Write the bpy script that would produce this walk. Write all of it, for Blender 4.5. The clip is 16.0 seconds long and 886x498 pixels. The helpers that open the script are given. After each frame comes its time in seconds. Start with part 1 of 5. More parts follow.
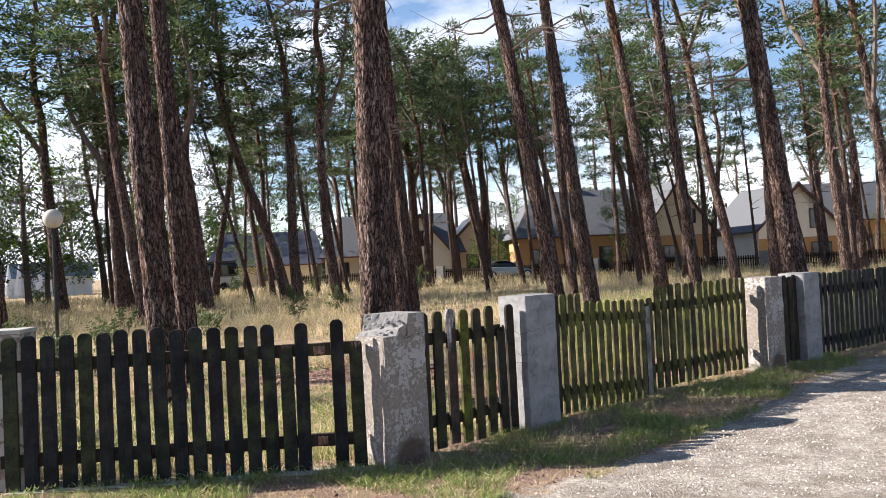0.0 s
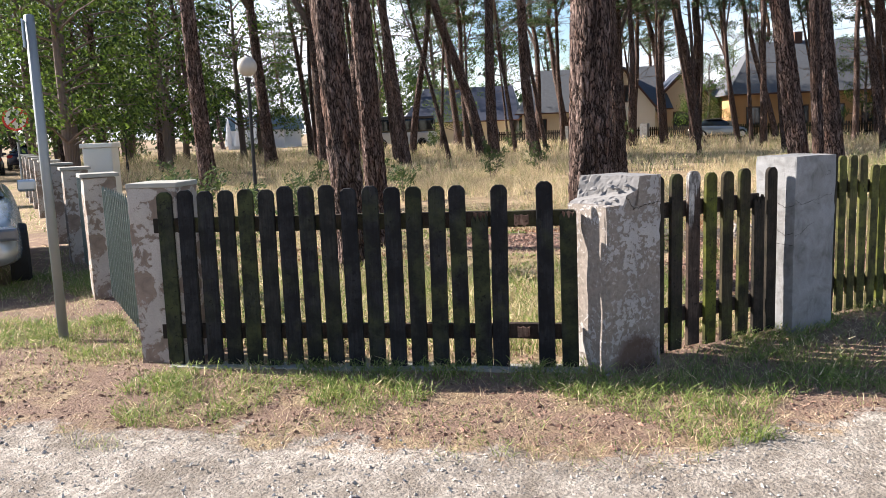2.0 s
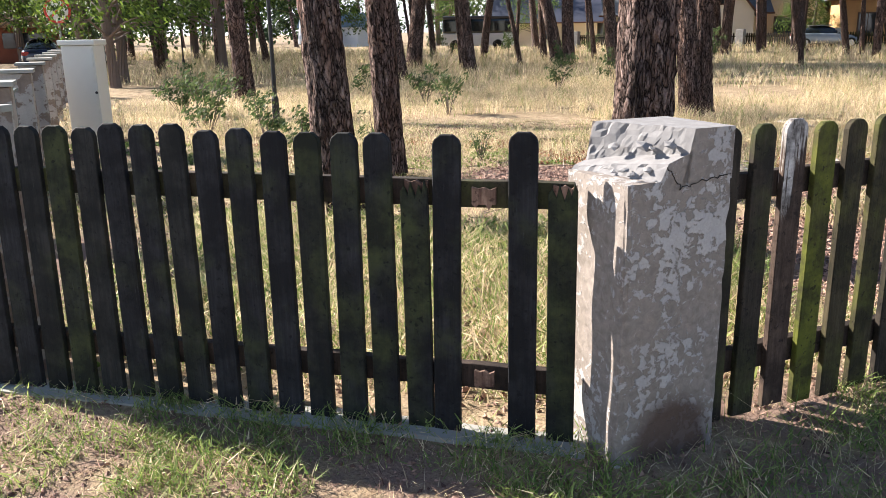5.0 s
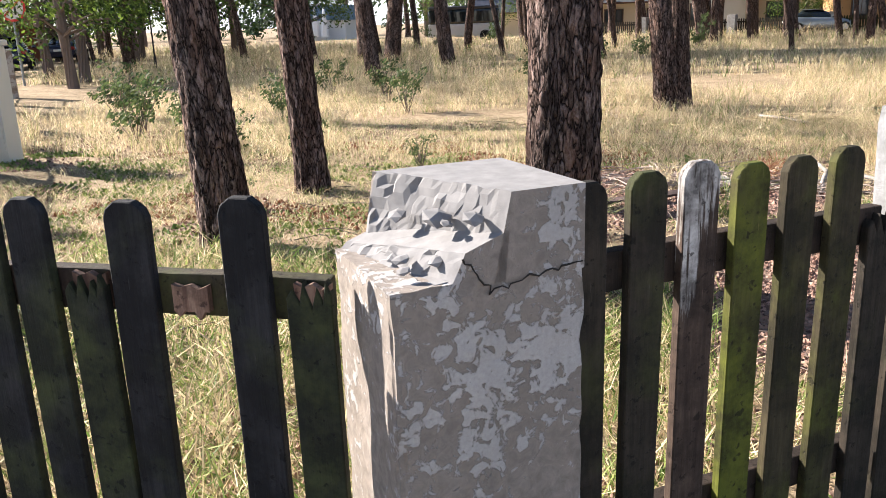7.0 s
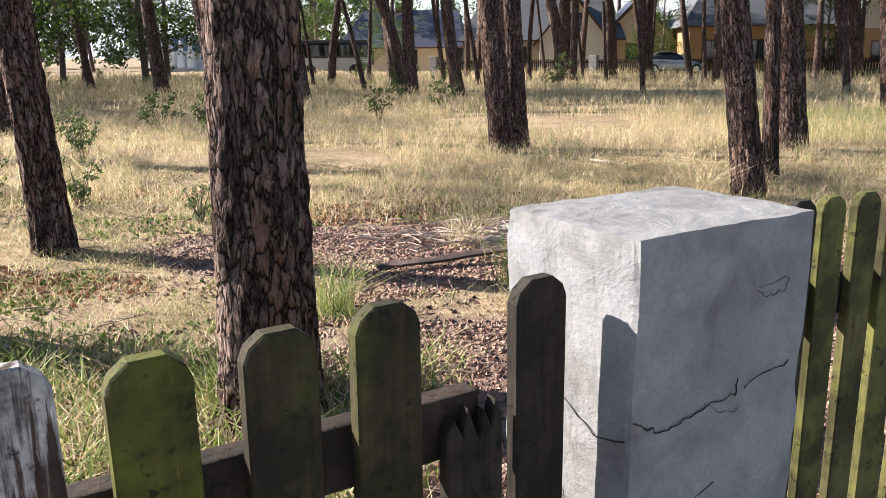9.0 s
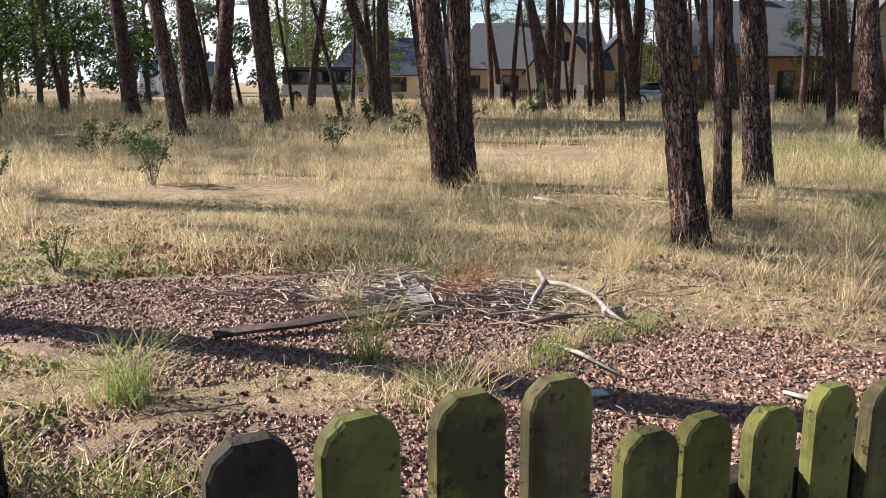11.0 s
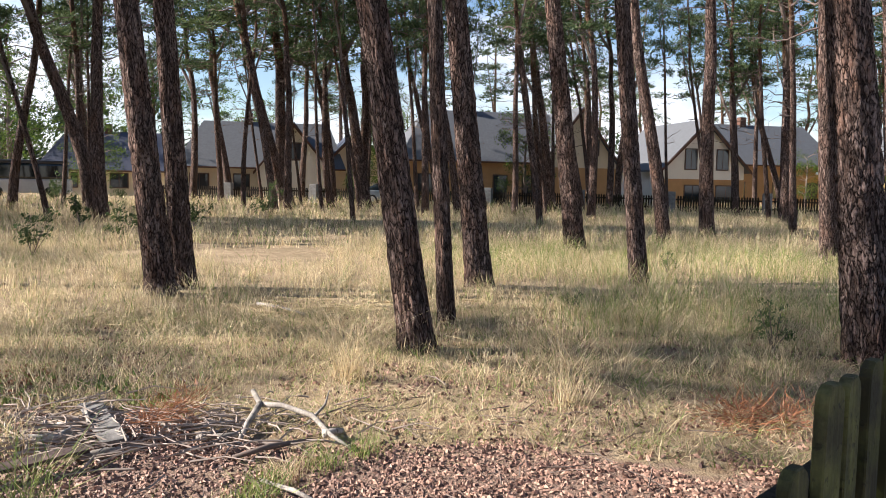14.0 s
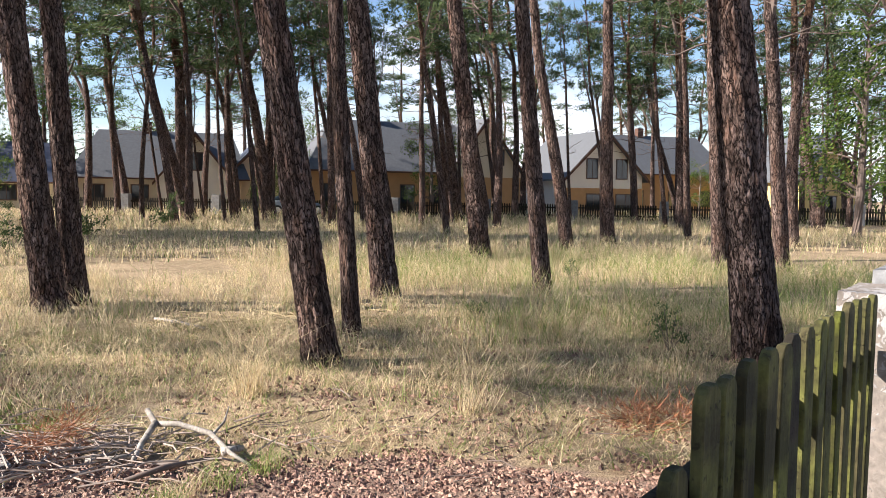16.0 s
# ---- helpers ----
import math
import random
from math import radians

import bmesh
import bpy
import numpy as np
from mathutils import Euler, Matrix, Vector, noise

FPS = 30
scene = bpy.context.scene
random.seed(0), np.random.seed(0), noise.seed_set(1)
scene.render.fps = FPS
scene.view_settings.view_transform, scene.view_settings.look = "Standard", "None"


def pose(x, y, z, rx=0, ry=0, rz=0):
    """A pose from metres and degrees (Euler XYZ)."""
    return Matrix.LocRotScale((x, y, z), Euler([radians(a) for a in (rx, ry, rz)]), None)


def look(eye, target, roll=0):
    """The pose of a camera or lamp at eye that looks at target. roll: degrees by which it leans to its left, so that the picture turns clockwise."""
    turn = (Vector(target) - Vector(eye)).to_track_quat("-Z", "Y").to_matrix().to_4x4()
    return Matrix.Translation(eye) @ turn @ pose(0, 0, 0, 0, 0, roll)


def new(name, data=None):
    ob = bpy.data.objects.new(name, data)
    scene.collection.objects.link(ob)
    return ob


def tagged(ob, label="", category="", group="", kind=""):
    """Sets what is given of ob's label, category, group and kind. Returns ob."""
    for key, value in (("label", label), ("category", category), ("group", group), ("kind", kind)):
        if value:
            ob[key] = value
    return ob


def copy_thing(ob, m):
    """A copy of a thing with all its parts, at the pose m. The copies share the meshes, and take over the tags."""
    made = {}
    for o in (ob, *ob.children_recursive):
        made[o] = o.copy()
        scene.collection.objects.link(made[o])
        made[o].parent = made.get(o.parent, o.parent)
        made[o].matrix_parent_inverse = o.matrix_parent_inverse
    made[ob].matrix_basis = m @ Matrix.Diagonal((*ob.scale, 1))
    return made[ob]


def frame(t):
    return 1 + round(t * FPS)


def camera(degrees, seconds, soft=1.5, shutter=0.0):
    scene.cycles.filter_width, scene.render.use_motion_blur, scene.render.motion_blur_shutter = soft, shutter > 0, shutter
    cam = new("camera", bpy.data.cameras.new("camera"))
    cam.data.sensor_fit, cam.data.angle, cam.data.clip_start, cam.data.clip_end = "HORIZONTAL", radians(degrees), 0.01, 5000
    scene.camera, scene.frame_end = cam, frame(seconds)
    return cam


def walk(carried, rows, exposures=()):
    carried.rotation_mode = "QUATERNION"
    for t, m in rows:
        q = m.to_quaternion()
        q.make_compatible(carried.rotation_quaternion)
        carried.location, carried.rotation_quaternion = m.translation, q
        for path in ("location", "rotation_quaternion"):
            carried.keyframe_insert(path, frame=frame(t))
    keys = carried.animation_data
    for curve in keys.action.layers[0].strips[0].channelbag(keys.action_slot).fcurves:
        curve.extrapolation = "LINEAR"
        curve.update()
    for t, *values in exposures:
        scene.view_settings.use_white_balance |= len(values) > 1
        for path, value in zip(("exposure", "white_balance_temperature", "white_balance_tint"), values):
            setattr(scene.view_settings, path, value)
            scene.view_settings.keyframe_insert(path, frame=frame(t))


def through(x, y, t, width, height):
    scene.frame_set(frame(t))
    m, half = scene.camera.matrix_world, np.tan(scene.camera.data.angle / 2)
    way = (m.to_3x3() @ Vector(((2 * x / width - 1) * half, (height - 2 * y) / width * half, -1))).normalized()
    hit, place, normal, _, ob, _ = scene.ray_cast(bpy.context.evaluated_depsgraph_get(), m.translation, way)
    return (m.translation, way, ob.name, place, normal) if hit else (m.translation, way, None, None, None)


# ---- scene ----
cam = camera(57.7, 16.0, soft=0.75)
PATH = [
    (0, (0.042, -0.181, 1.533), (0.229, 1.81, 1.566), -2.8),
    (0.5, (0.012, 0.086, 1.537), (0.007, 2.082, 1.416), -4.0),
    (1, (0.005, 0.487, 1.501), (-0.178, 2.471, 1.323), -3.7),
    (1.5, (-0.057, 0.884, 1.477), (-0.306, 2.856, 1.247), -2.2),
    (2, (-0.096, 1.249, 1.467), (-0.4, 3.203, 1.17), -2.1),
    (2.5, (-0.047, 1.665, 1.458), (-0.481, 3.586, 1.105), -1.9),
    (3, (-0.038, 2.026, 1.423), (-0.487, 3.931, 1.015), -0.9),
    (3.2, (-0.041, 2.165, 1.428), (-0.488, 4.064, 0.987), -1.2),
    (5.5, (0.26, 3.699, 1.47), (-0.24, 5.561, 0.936), -0.6),
    (6, (0.31, 4.05, 1.459), (-0.185, 5.909, 0.91), 0.0),
    (6.5, (0.419, 4.313, 1.453), (-0.074, 6.173, 0.909), -1.8),
    (7, (0.578, 4.598, 1.464), (0.094, 6.46, 0.92), -2.0),
    (7.5, (0.693, 4.905, 1.459), (0.336, 6.8, 0.927), -1.1),
    (8, (0.865, 5.145, 1.452), (0.598, 7.055, 0.923), -2.2),
    (8.5, (1.088, 5.418, 1.465), (0.851, 7.339, 0.962), -1.1),
    (9, (1.248, 5.727, 1.462), (1.046, 7.66, 0.99), -0.6),
    (9.5, (1.419, 5.991, 1.454), (1.233, 7.932, 1.011), -0.6),
    (9.7, (1.502, 6.119, 1.453), (1.316, 8.066, 1.037), -0.7),
    (11.8, (2.160, 7.032, 1.485), (1.979, 8.983, 1.084), 1.0),
    (12, (2.156, 7.077, 1.495), (2.057, 9.037, 1.106), 1.4),
    (12.5, (2.141, 7.138, 1.510), (2.250, 9.111, 1.203), 1.0),
    (13, (2.158, 7.178, 1.519), (2.355, 9.153, 1.270), 0.8),
    (13.5, (2.174, 7.197, 1.500), (2.480, 9.164, 1.303), 0.9),
    (14, (2.194, 7.211, 1.499), (2.639, 9.154, 1.336), 1.1),
    (14.5, (2.211, 7.188, 1.510), (2.751, 9.109, 1.369), 1.1),
    (15, (2.223, 7.201, 1.505), (2.810, 9.108, 1.372), 1.1),
    (15.5, (2.234, 7.211, 1.503), (2.860, 9.105, 1.369), 0.8),
    (16, (2.241, 7.218, 1.498), (2.904, 9.100, 1.363), 0.8),
]
EXPOSURE = tuple((t, stops, 6050, 13) for t, stops in ((0, 1.62), (3, 1.82), (5.5, 2.0), (8, 1.96), (9.5, 1.68), (12, 1.38), (14, 1.54), (16, 1.64)))
SKY, SUN = 0.058, 5.0
walk(cam, [(t, look(eye, target, roll)) for t, eye, target, roll in PATH], EXPOSURE)

# ---- world and sun ----
SUN_AZ, SUN_EL = math.atan2(0.20, -1.0), radians(30)
world = bpy.data.worlds.new("sky")
scene.world = world
world.use_nodes = True
wn = world.node_tree
sky = wn.nodes.new("ShaderNodeTexSky")
sky.sky_type, sky.sun_disc = "NISHITA", False
sky.dust_density, sky.air_density, sky.ozone_density = 0.3, 1.0, 1.5
sky.sun_elevation, sky.sun_rotation = SUN_EL, math.pi / 2 - SUN_AZ
# broken bright cloud, thicker towards the horizon all round
where = wn.nodes.new("ShaderNodeTexCoord").outputs["Generated"]
flatten = wn.nodes.new("ShaderNodeMapping")
flatten.inputs["Scale"].default_value = (1.0, 1.0, 2.4)
wn.links.new(where, flatten.inputs[0])
puffs = wn.nodes.new("ShaderNodeTexNoise")
puffs.inputs["Scale"].default_value, puffs.inputs["Detail"].default_value, puffs.inputs["Roughness"].default_value = 2.6, 8, 0.6
wn.links.new(flatten.outputs[0], puffs.inputs["Vector"])
rise = wn.nodes.new("ShaderNodeSeparateXYZ")
wn.links.new(where, rise.inputs[0])
lower = wn.nodes.new("ShaderNodeMapRange")
lower.inputs["From Min"].default_value, lower.inputs["From Max"].default_value = 0.0, 0.5
lower.inputs["To Min"].default_value, lower.inputs["To Max"].default_value = 0.15, -0.1
wn.links.new(rise.outputs[2], lower.inputs["Value"])
total = wn.nodes.new("ShaderNodeMath")
wn.links.new(puffs.outputs[0], total.inputs[0])
wn.links.new(lower.outputs[0], total.inputs[1])
cover = wn.nodes.new("ShaderNodeValToRGB")
cover.color_ramp.elements[0].position, cover.color_ramp.elements[1].position = 0.5, 0.7
wn.links.new(total.outputs[0], cover.inputs[0])
heaven = wn.nodes.new("ShaderNodeMix")
heaven.data_type = "RGBA"
heaven.inputs[7].default_value = (8.2, 8.1, 8.0, 1)
wn.links.new(cover.outputs[0], heaven.inputs[0])
wn.links.new(sky.outputs[0], heaven.inputs[6])
wn.links.new(heaven.outputs[2], wn.nodes["Background"].inputs[0])
wn.nodes["Background"].inputs[1].default_value = SKY
sun = new("sun", bpy.data.lights.new("sun", "SUN"))
sun.data.energy, sun.data.angle, sun.data.color = SUN, radians(0.5), (1, 0.90, 0.76)
sun.matrix_world = look(Vector((math.cos(SUN_AZ) * math.cos(SUN_EL), math.sin(SUN_AZ) * math.cos(SUN_EL), math.sin(SUN_EL))) * 60, (0, 0, 0))


# ---- materials ----
class Nodes:
    """A material under construction: short calls that add a node and return its output."""

    def __init__(self, name, rough=0.8, metal=0.0, spec=0.3):
        self.mat = bpy.data.materials.new(name)
        self.mat.use_nodes = True
        self.tree = self.mat.node_tree
        self.bsdf = self.tree.nodes["Principled BSDF"]
        self.put("Roughness", rough), self.put("Metallic", metal), self.put("Specular IOR Level", spec)
        self.co = self.tree.nodes.new("ShaderNodeTexCoord").outputs["Object"]

    def wire(self, socket, value):
        if isinstance(value, bpy.types.NodeSocket):
            self.tree.links.new(value, socket)
        elif isinstance(value, tuple) and len(value) == 3 and socket.type == "RGBA":
            socket.default_value = (*value, 1)
        else:
            socket.default_value = value

    def put(self, name, value):
        self.wire(self.bsdf.inputs[name], value)

    def world_space(self):
        self.co = self.tree.nodes.new("ShaderNodeNewGeometry").outputs["Position"]

    def scaled(self, sx, sy, sz):
        n = self.tree.nodes.new("ShaderNodeMapping")
        self.wire(n.inputs[0], self.co)
        n.inputs["Scale"].default_value = (sx, sy, sz)
        return n.outputs[0]

    def shifted(self, co, amount=37.0):
        """Moves a pattern by the object's own random number, so that copies differ."""
        n = self.tree.nodes.new("ShaderNodeVectorMath")
        self.wire(n.inputs[0], co)
        m = self.maths("MULTIPLY", self.tree.nodes.new("ShaderNodeObjectInfo").outputs["Random"], amount)
        self.wire(n.inputs[1], m)
        return n.outputs[0]

    def noise(self, scale, detail=4, rough=0.55, co=None, distort=0.0):
        n = self.tree.nodes.new("ShaderNodeTexNoise")
        self.wire(n.inputs["Vector"], co or self.co)
        n.inputs["Scale"].default_value, n.inputs["Detail"].default_value = scale, detail
        n.inputs["Roughness"].default_value, n.inputs["Distortion"].default_value = rough, distort
        return n.outputs[0]

    def cells(self, scale, co=None, feature="F1", out="Distance", rand=1.0):
        n = self.tree.nodes.new("ShaderNodeTexVoronoi")
        n.feature = feature
        self.wire(n.inputs["Vector"], co or self.co)
        n.inputs["Scale"].default_value, n.inputs["Randomness"].default_value = scale, rand
        return n.outputs[out]

    def ramp(self, value, *stops):
        n = self.tree.nodes.new("ShaderNodeValToRGB")
        while len(n.color_ramp.elements) < len(stops):
            n.color_ramp.elements.new(0.5)
        for e, (p, c) in zip(n.color_ramp.elements, stops):
            e.position, e.color = p, (c, c, c, 1) if not isinstance(c, tuple) else (*c, 1)
        self.wire(n.inputs[0], value)
        return n.outputs[0]

    def maths(self, op, a, b=0.0):
        n = self.tree.nodes.new("ShaderNodeMath")
        n.operation = op
        self.wire(n.inputs[0], a), self.wire(n.inputs[1], b)
        return n.outputs[0]

    def mix(self, f, a, b, kind="MIX"):
        n = self.tree.nodes.new("ShaderNodeMix")
        n.data_type, n.blend_type = "RGBA", kind
        self.wire(n.inputs[0], f), self.wire(n.inputs[6], a), self.wire(n.inputs[7], b)
        return n.outputs[2]

    def axis(self, i, co=None):
        n = self.tree.nodes.new("ShaderNodeSeparateXYZ")
        self.wire(n.inputs[0], co or self.co)
        return n.outputs[i]

    def rand(self):
        return self.tree.nodes.new("ShaderNodeObjectInfo").outputs["Random"]

    def island(self):
        return self.tree.nodes.new("ShaderNodeNewGeometry").outputs["Random Per Island"]

    def bump(self, height, strength=0.5, dist=0.01):
        n = self.tree.nodes.new("ShaderNodeBump")
        n.inputs["Strength"].default_value, n.inputs["Distance"].default_value = strength, dist
        self.wire(n.inputs["Height"], height)
        self.put("Normal", n.outputs[0])

    def done(self, colour):
        self.put("Base Color", colour)
        return self.mat


def plain(name, colour, rough=0.6, metal=0.0, spec=0.4, vary=0.25, scale=6.0):
    k = Nodes(name, rough, metal, spec)
    dark = tuple(c * (1 - vary) for c in colour)
    k.bump(k.noise(scale * 12), 0.15, 0.004)
    return k.done(k.mix(k.noise(scale, 6), dark, colour))


def bark_material(name, low, high, crack):
    k = Nodes(name, 0.95, 0, 0.12)
    co = k.shifted(k.scaled(1, 1, 0.30))
    warp = k.noise(7, 4, 0.6, co)
    bent = k.mix(0.22, co, k.tree.nodes[-1].outputs[1], "ADD")
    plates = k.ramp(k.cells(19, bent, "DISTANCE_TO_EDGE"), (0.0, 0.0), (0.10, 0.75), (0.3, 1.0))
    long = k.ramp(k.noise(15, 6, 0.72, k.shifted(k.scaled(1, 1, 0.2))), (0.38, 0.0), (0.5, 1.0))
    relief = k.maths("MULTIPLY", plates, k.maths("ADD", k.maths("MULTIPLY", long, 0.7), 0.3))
    flakes = k.noise(55, 8, 0.72, k.shifted(k.scaled(1, 1, 0.5)))
    face = k.mix(k.ramp(flakes, (0.36, 0.0), (0.62, 1.0)), low, high)
    face = k.mix(k.ramp(k.cells(19, bent, "F1", "Color"), (0.2, 0.0), (0.8, 0.45)), face, tuple(c * 0.45 for c in low))
    warm = k.mix(k.ramp(warp, (0.45, 0.0), (0.75, 0.8)), face, (0.23, 0.125, 0.085))
    k.bump(k.maths("ADD", k.maths("MULTIPLY", relief, 1.4), k.maths("MULTIPLY", flakes, 0.55)), 1.0, 0.035)
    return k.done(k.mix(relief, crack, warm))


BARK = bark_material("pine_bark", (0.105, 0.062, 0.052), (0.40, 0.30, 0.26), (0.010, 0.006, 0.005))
BARK_RED = bark_material("upper_pine_bark", (0.14, 0.08, 0.05), (0.30, 0.19, 0.125), (0.05, 0.028, 0.018))
TWIG = plain("dead_twig", (0.16, 0.12, 0.10), 0.9)


def leaf_material(name, dark, light, through=0.35, patchy=None):
    k = Nodes(name, 0.6, 0, 0.25)
    tint = k.mix(k.island(), dark, light)
    if patchy:
        k.world_space()
        tint = k.mix(k.ramp(k.noise(0.9, 5, 0.65), (0.40, 0.0), (0.66, 0.75)), tint, patchy)
    t = k.tree
    back = t.nodes.new("ShaderNodeBsdfTranslucent")
    both = t.nodes.new("ShaderNodeMixShader")
    both.inputs[0].default_value = through
    t.links.new(k.bsdf.outputs[0], both.inputs[1])
    t.links.new(back.outputs[0], both.inputs[2])
    t.links.new(tint, back.inputs[0])
    t.links.new(both.outputs[0], t.nodes["Material Output"].inputs[0])
    return k.done(tint)


NEEDLES = leaf_material("pine_needles", (0.028, 0.055, 0.022), (0.12, 0.155, 0.06), 0.3)
BROADLEAF = leaf_material("broad_leaves", (0.015, 0.035, 0.010), (0.13, 0.19, 0.03), 0.45)
BUSHLEAF = leaf_material("bush_leaves", (0.035, 0.065, 0.022), (0.13, 0.165, 0.06), 0.4)
DRYGRASS = leaf_material("dry_grass", (0.34, 0.24, 0.14), (0.96, 0.81, 0.54), 0.45, (0.52, 0.42, 0.24))
GREENGRASS = leaf_material("green_grass", (0.08, 0.14, 0.028), (0.32, 0.37, 0.11), 0.4)
LITTERLEAF = leaf_material("pine_litter", (0.055, 0.025, 0.018), (0.44, 0.265, 0.19), 0.1)


def wood_material(name, base, light, moss, moss_amount, peel=0.0, peel_colour=(0.45, 0.42, 0.38)):
    k = Nodes(name, 0.85, 0, 0.25)
    co = k.shifted(k.scaled(1, 1, 0.07))
    grain = k.noise(70, 6, 0.65, co)
    blot = k.noise(3.5, 5, 0.6, k.shifted(k.co))
    colour = k.mix(k.ramp(grain, (0.3, 0.0), (0.75, 1.0)), base, light)
    k.world_space()
    where = k.maths("ADD", blot, k.maths("MULTIPLY", k.maths("SUBTRACT", k.rand(), 0.5), 0.28))
    green = k.ramp(where, (0.62 - moss_amount * 0.4, 0.0), (0.78 - moss_amount * 0.3, 1.0))
    colour = k.mix(k.maths("MULTIPLY", green, 0.85), colour, moss)
    if peel:
        flake = k.noise(22, 6, 0.7, co)
        up = k.maths("MULTIPLY", k.maths("SUBTRACT", k.axis(2, k.tree.nodes["Texture Coordinate"].outputs["Object"]), 0.82), 0.55)
        colour = k.mix(k.ramp(k.maths("ADD", k.maths("ADD", flake, peel - 0.5), up), (0.48, 0.0), (0.54, 1.0)), colour, peel_colour)
    grime = k.ramp(k.noise(5.5, 7, 0.7, k.shifted(k.tree.nodes["Texture Coordinate"].outputs["Object"], 91.0)), (0.40, 0.0), (0.58, 0.8))
    colour = k.mix(grime, colour, tuple(c * 0.45 for c in base))
    lichen = k.ramp(k.noise(38, 5, 0.6, k.shifted(k.tree.nodes["Texture Coordinate"].outputs["Object"])), (0.60, 0.0), (0.66, 0.75))
    colour = k.mix(lichen, colour, tuple(c * 0.35 for c in base))
    pale = k.ramp(k.noise(90, 6, 0.75, co), (0.64, 0.0), (0.72, 0.5))
    colour = k.mix(pale, colour, tuple(min(c * 2.2, 0.6) for c in light))
    k.bump(k.maths("ADD", grain, k.maths("MULTIPLY", lichen, -0.5)), 0.7, 0.005)
    return k.done(colour)


DARKWOOD = wood_material("black_stained_wood", (0.009, 0.009, 0.011), (0.032, 0.032, 0.034), (0.042, 0.05, 0.017), 0.42)
MOSSWOOD = wood_material("mossy_wood", (0.024, 0.019, 0.010), (0.07, 0.055, 0.028), (0.07, 0.076, 0.012), 0.55)
GREENWOOD = wood_material("green_mossy_wood", (0.028, 0.023, 0.011), (0.085, 0.072, 0.026), (0.10, 0.112, 0.012), 0.75)
PEELWOOD = wood_material("peeling_white_wood", (0.035, 0.022, 0.016), (0.11, 0.075, 0.055), (0.1, 0.09, 0.05), 0.0, 0.42, (0.52, 0.49, 0.46))
OLIVEWOOD = wood_material("olive_mossy_wood", (0.045, 0.038, 0.017), (0.135, 0.115, 0.05), (0.13, 0.135, 0.03), 0.55)
DARKMOSS = wood_material("dark_mossy_wood", (0.02, 0.016, 0.011), (0.055, 0.042, 0.03), (0.05, 0.056, 0.015), 0.35)
MOSSDARK = wood_material("black_wood_going_green", (0.011, 0.012, 0.012), (0.036, 0.034, 0.03), (0.035, 0.042, 0.014), 0.4)
RAILWOOD = wood_material("dark_rail_wood", (0.022, 0.016, 0.012), (0.065, 0.044, 0.033), (0.05, 0.056, 0.016), 0.25)
RAWWOOD = wood_material("split_raw_wood", (0.10, 0.05, 0.035), (0.36, 0.24, 0.17), (0.2, 0.1, 0.07), 0.1)
GREYWOOD = wood_material("bleached_wood", (0.27, 0.235, 0.20), (0.56, 0.51, 0.45), (0.4, 0.35, 0.28), 0.1)
BOARDWOOD = wood_material("weathered_board", (0.06, 0.04, 0.035), (0.19, 0.13, 0.11), (0.2, 0.18, 0.15), 0.1)


GREYBOARD = wood_material("grey_board", (0.16, 0.15, 0.14), (0.34, 0.32, 0.30), (0.25, 0.22, 0.2), 0.1)
RUST = leaf_material("rusty_needles", (0.15, 0.06, 0.03), (0.38, 0.17, 0.085), 0.2)


def plaster_material(name, coat, under, coat_share, stain=0.0, fine_scale=34, edge=0.018):
    k = Nodes(name, 0.9, 0, 0.2)
    big = k.noise(3.2, 6, 0.6)
    fine = k.noise(fine_scale, 9, 0.62, None, 0.6)
    spots = k.noise(110, 6, 0.7)
    patch = k.maths("ADD", k.maths("MULTIPLY", big, 0.6), k.maths("MULTIPLY", fine, 0.5))
    on = k.ramp(patch, (coat_share, 0.0), (coat_share + edge, 1.0))
    paint = k.mix(k.ramp(spots, (0.3, 0.0), (0.7, 1.0)), tuple(c * 0.72 for c in coat), coat)
    paint = k.mix(k.ramp(k.noise(6, 5), (0.42, 0.0), (0.75, 0.7)), paint, tuple(c * 0.6 for c in coat))
    bare = k.mix(k.ramp(fine, (0.35, 0.0), (0.65, 1.0)), tuple(c * 0.62 for c in under), under)
    colour = k.mix(on, bare, paint)
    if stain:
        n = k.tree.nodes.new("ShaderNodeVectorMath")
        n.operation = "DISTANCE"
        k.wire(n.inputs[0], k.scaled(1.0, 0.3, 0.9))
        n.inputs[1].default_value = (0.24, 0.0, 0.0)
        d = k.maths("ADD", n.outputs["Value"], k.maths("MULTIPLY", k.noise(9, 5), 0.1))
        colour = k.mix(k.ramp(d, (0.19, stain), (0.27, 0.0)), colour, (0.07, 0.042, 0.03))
    k.bump(k.maths("ADD", k.maths("MULTIPLY", on, 0.9), k.maths("MULTIPLY", spots, 0.45)), 0.7, 0.006)
    return k.done(colour)


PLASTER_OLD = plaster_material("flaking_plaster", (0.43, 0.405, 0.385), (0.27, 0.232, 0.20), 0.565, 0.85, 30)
PLASTER_WHITE = plaster_material("whitewashed_concrete", (0.295, 0.295, 0.298), (0.21, 0.203, 0.195), 0.42, fine_scale=9, edge=0.2)
PLASTER_DIRTY = plaster_material("dirty_plaster", (0.44, 0.40, 0.36), (0.27, 0.21, 0.17), 0.53, fine_scale=9)
BARE = plain("bare_concrete", (0.27, 0.26, 0.255), 0.95, vary=0.6, scale=26)
KERB = plain("weathered_concrete", (0.36, 0.35, 0.31), 0.95, vary=0.4, scale=5)
CRACK = plain("crack_shadow", (0.03, 0.025, 0.02), 1.0)


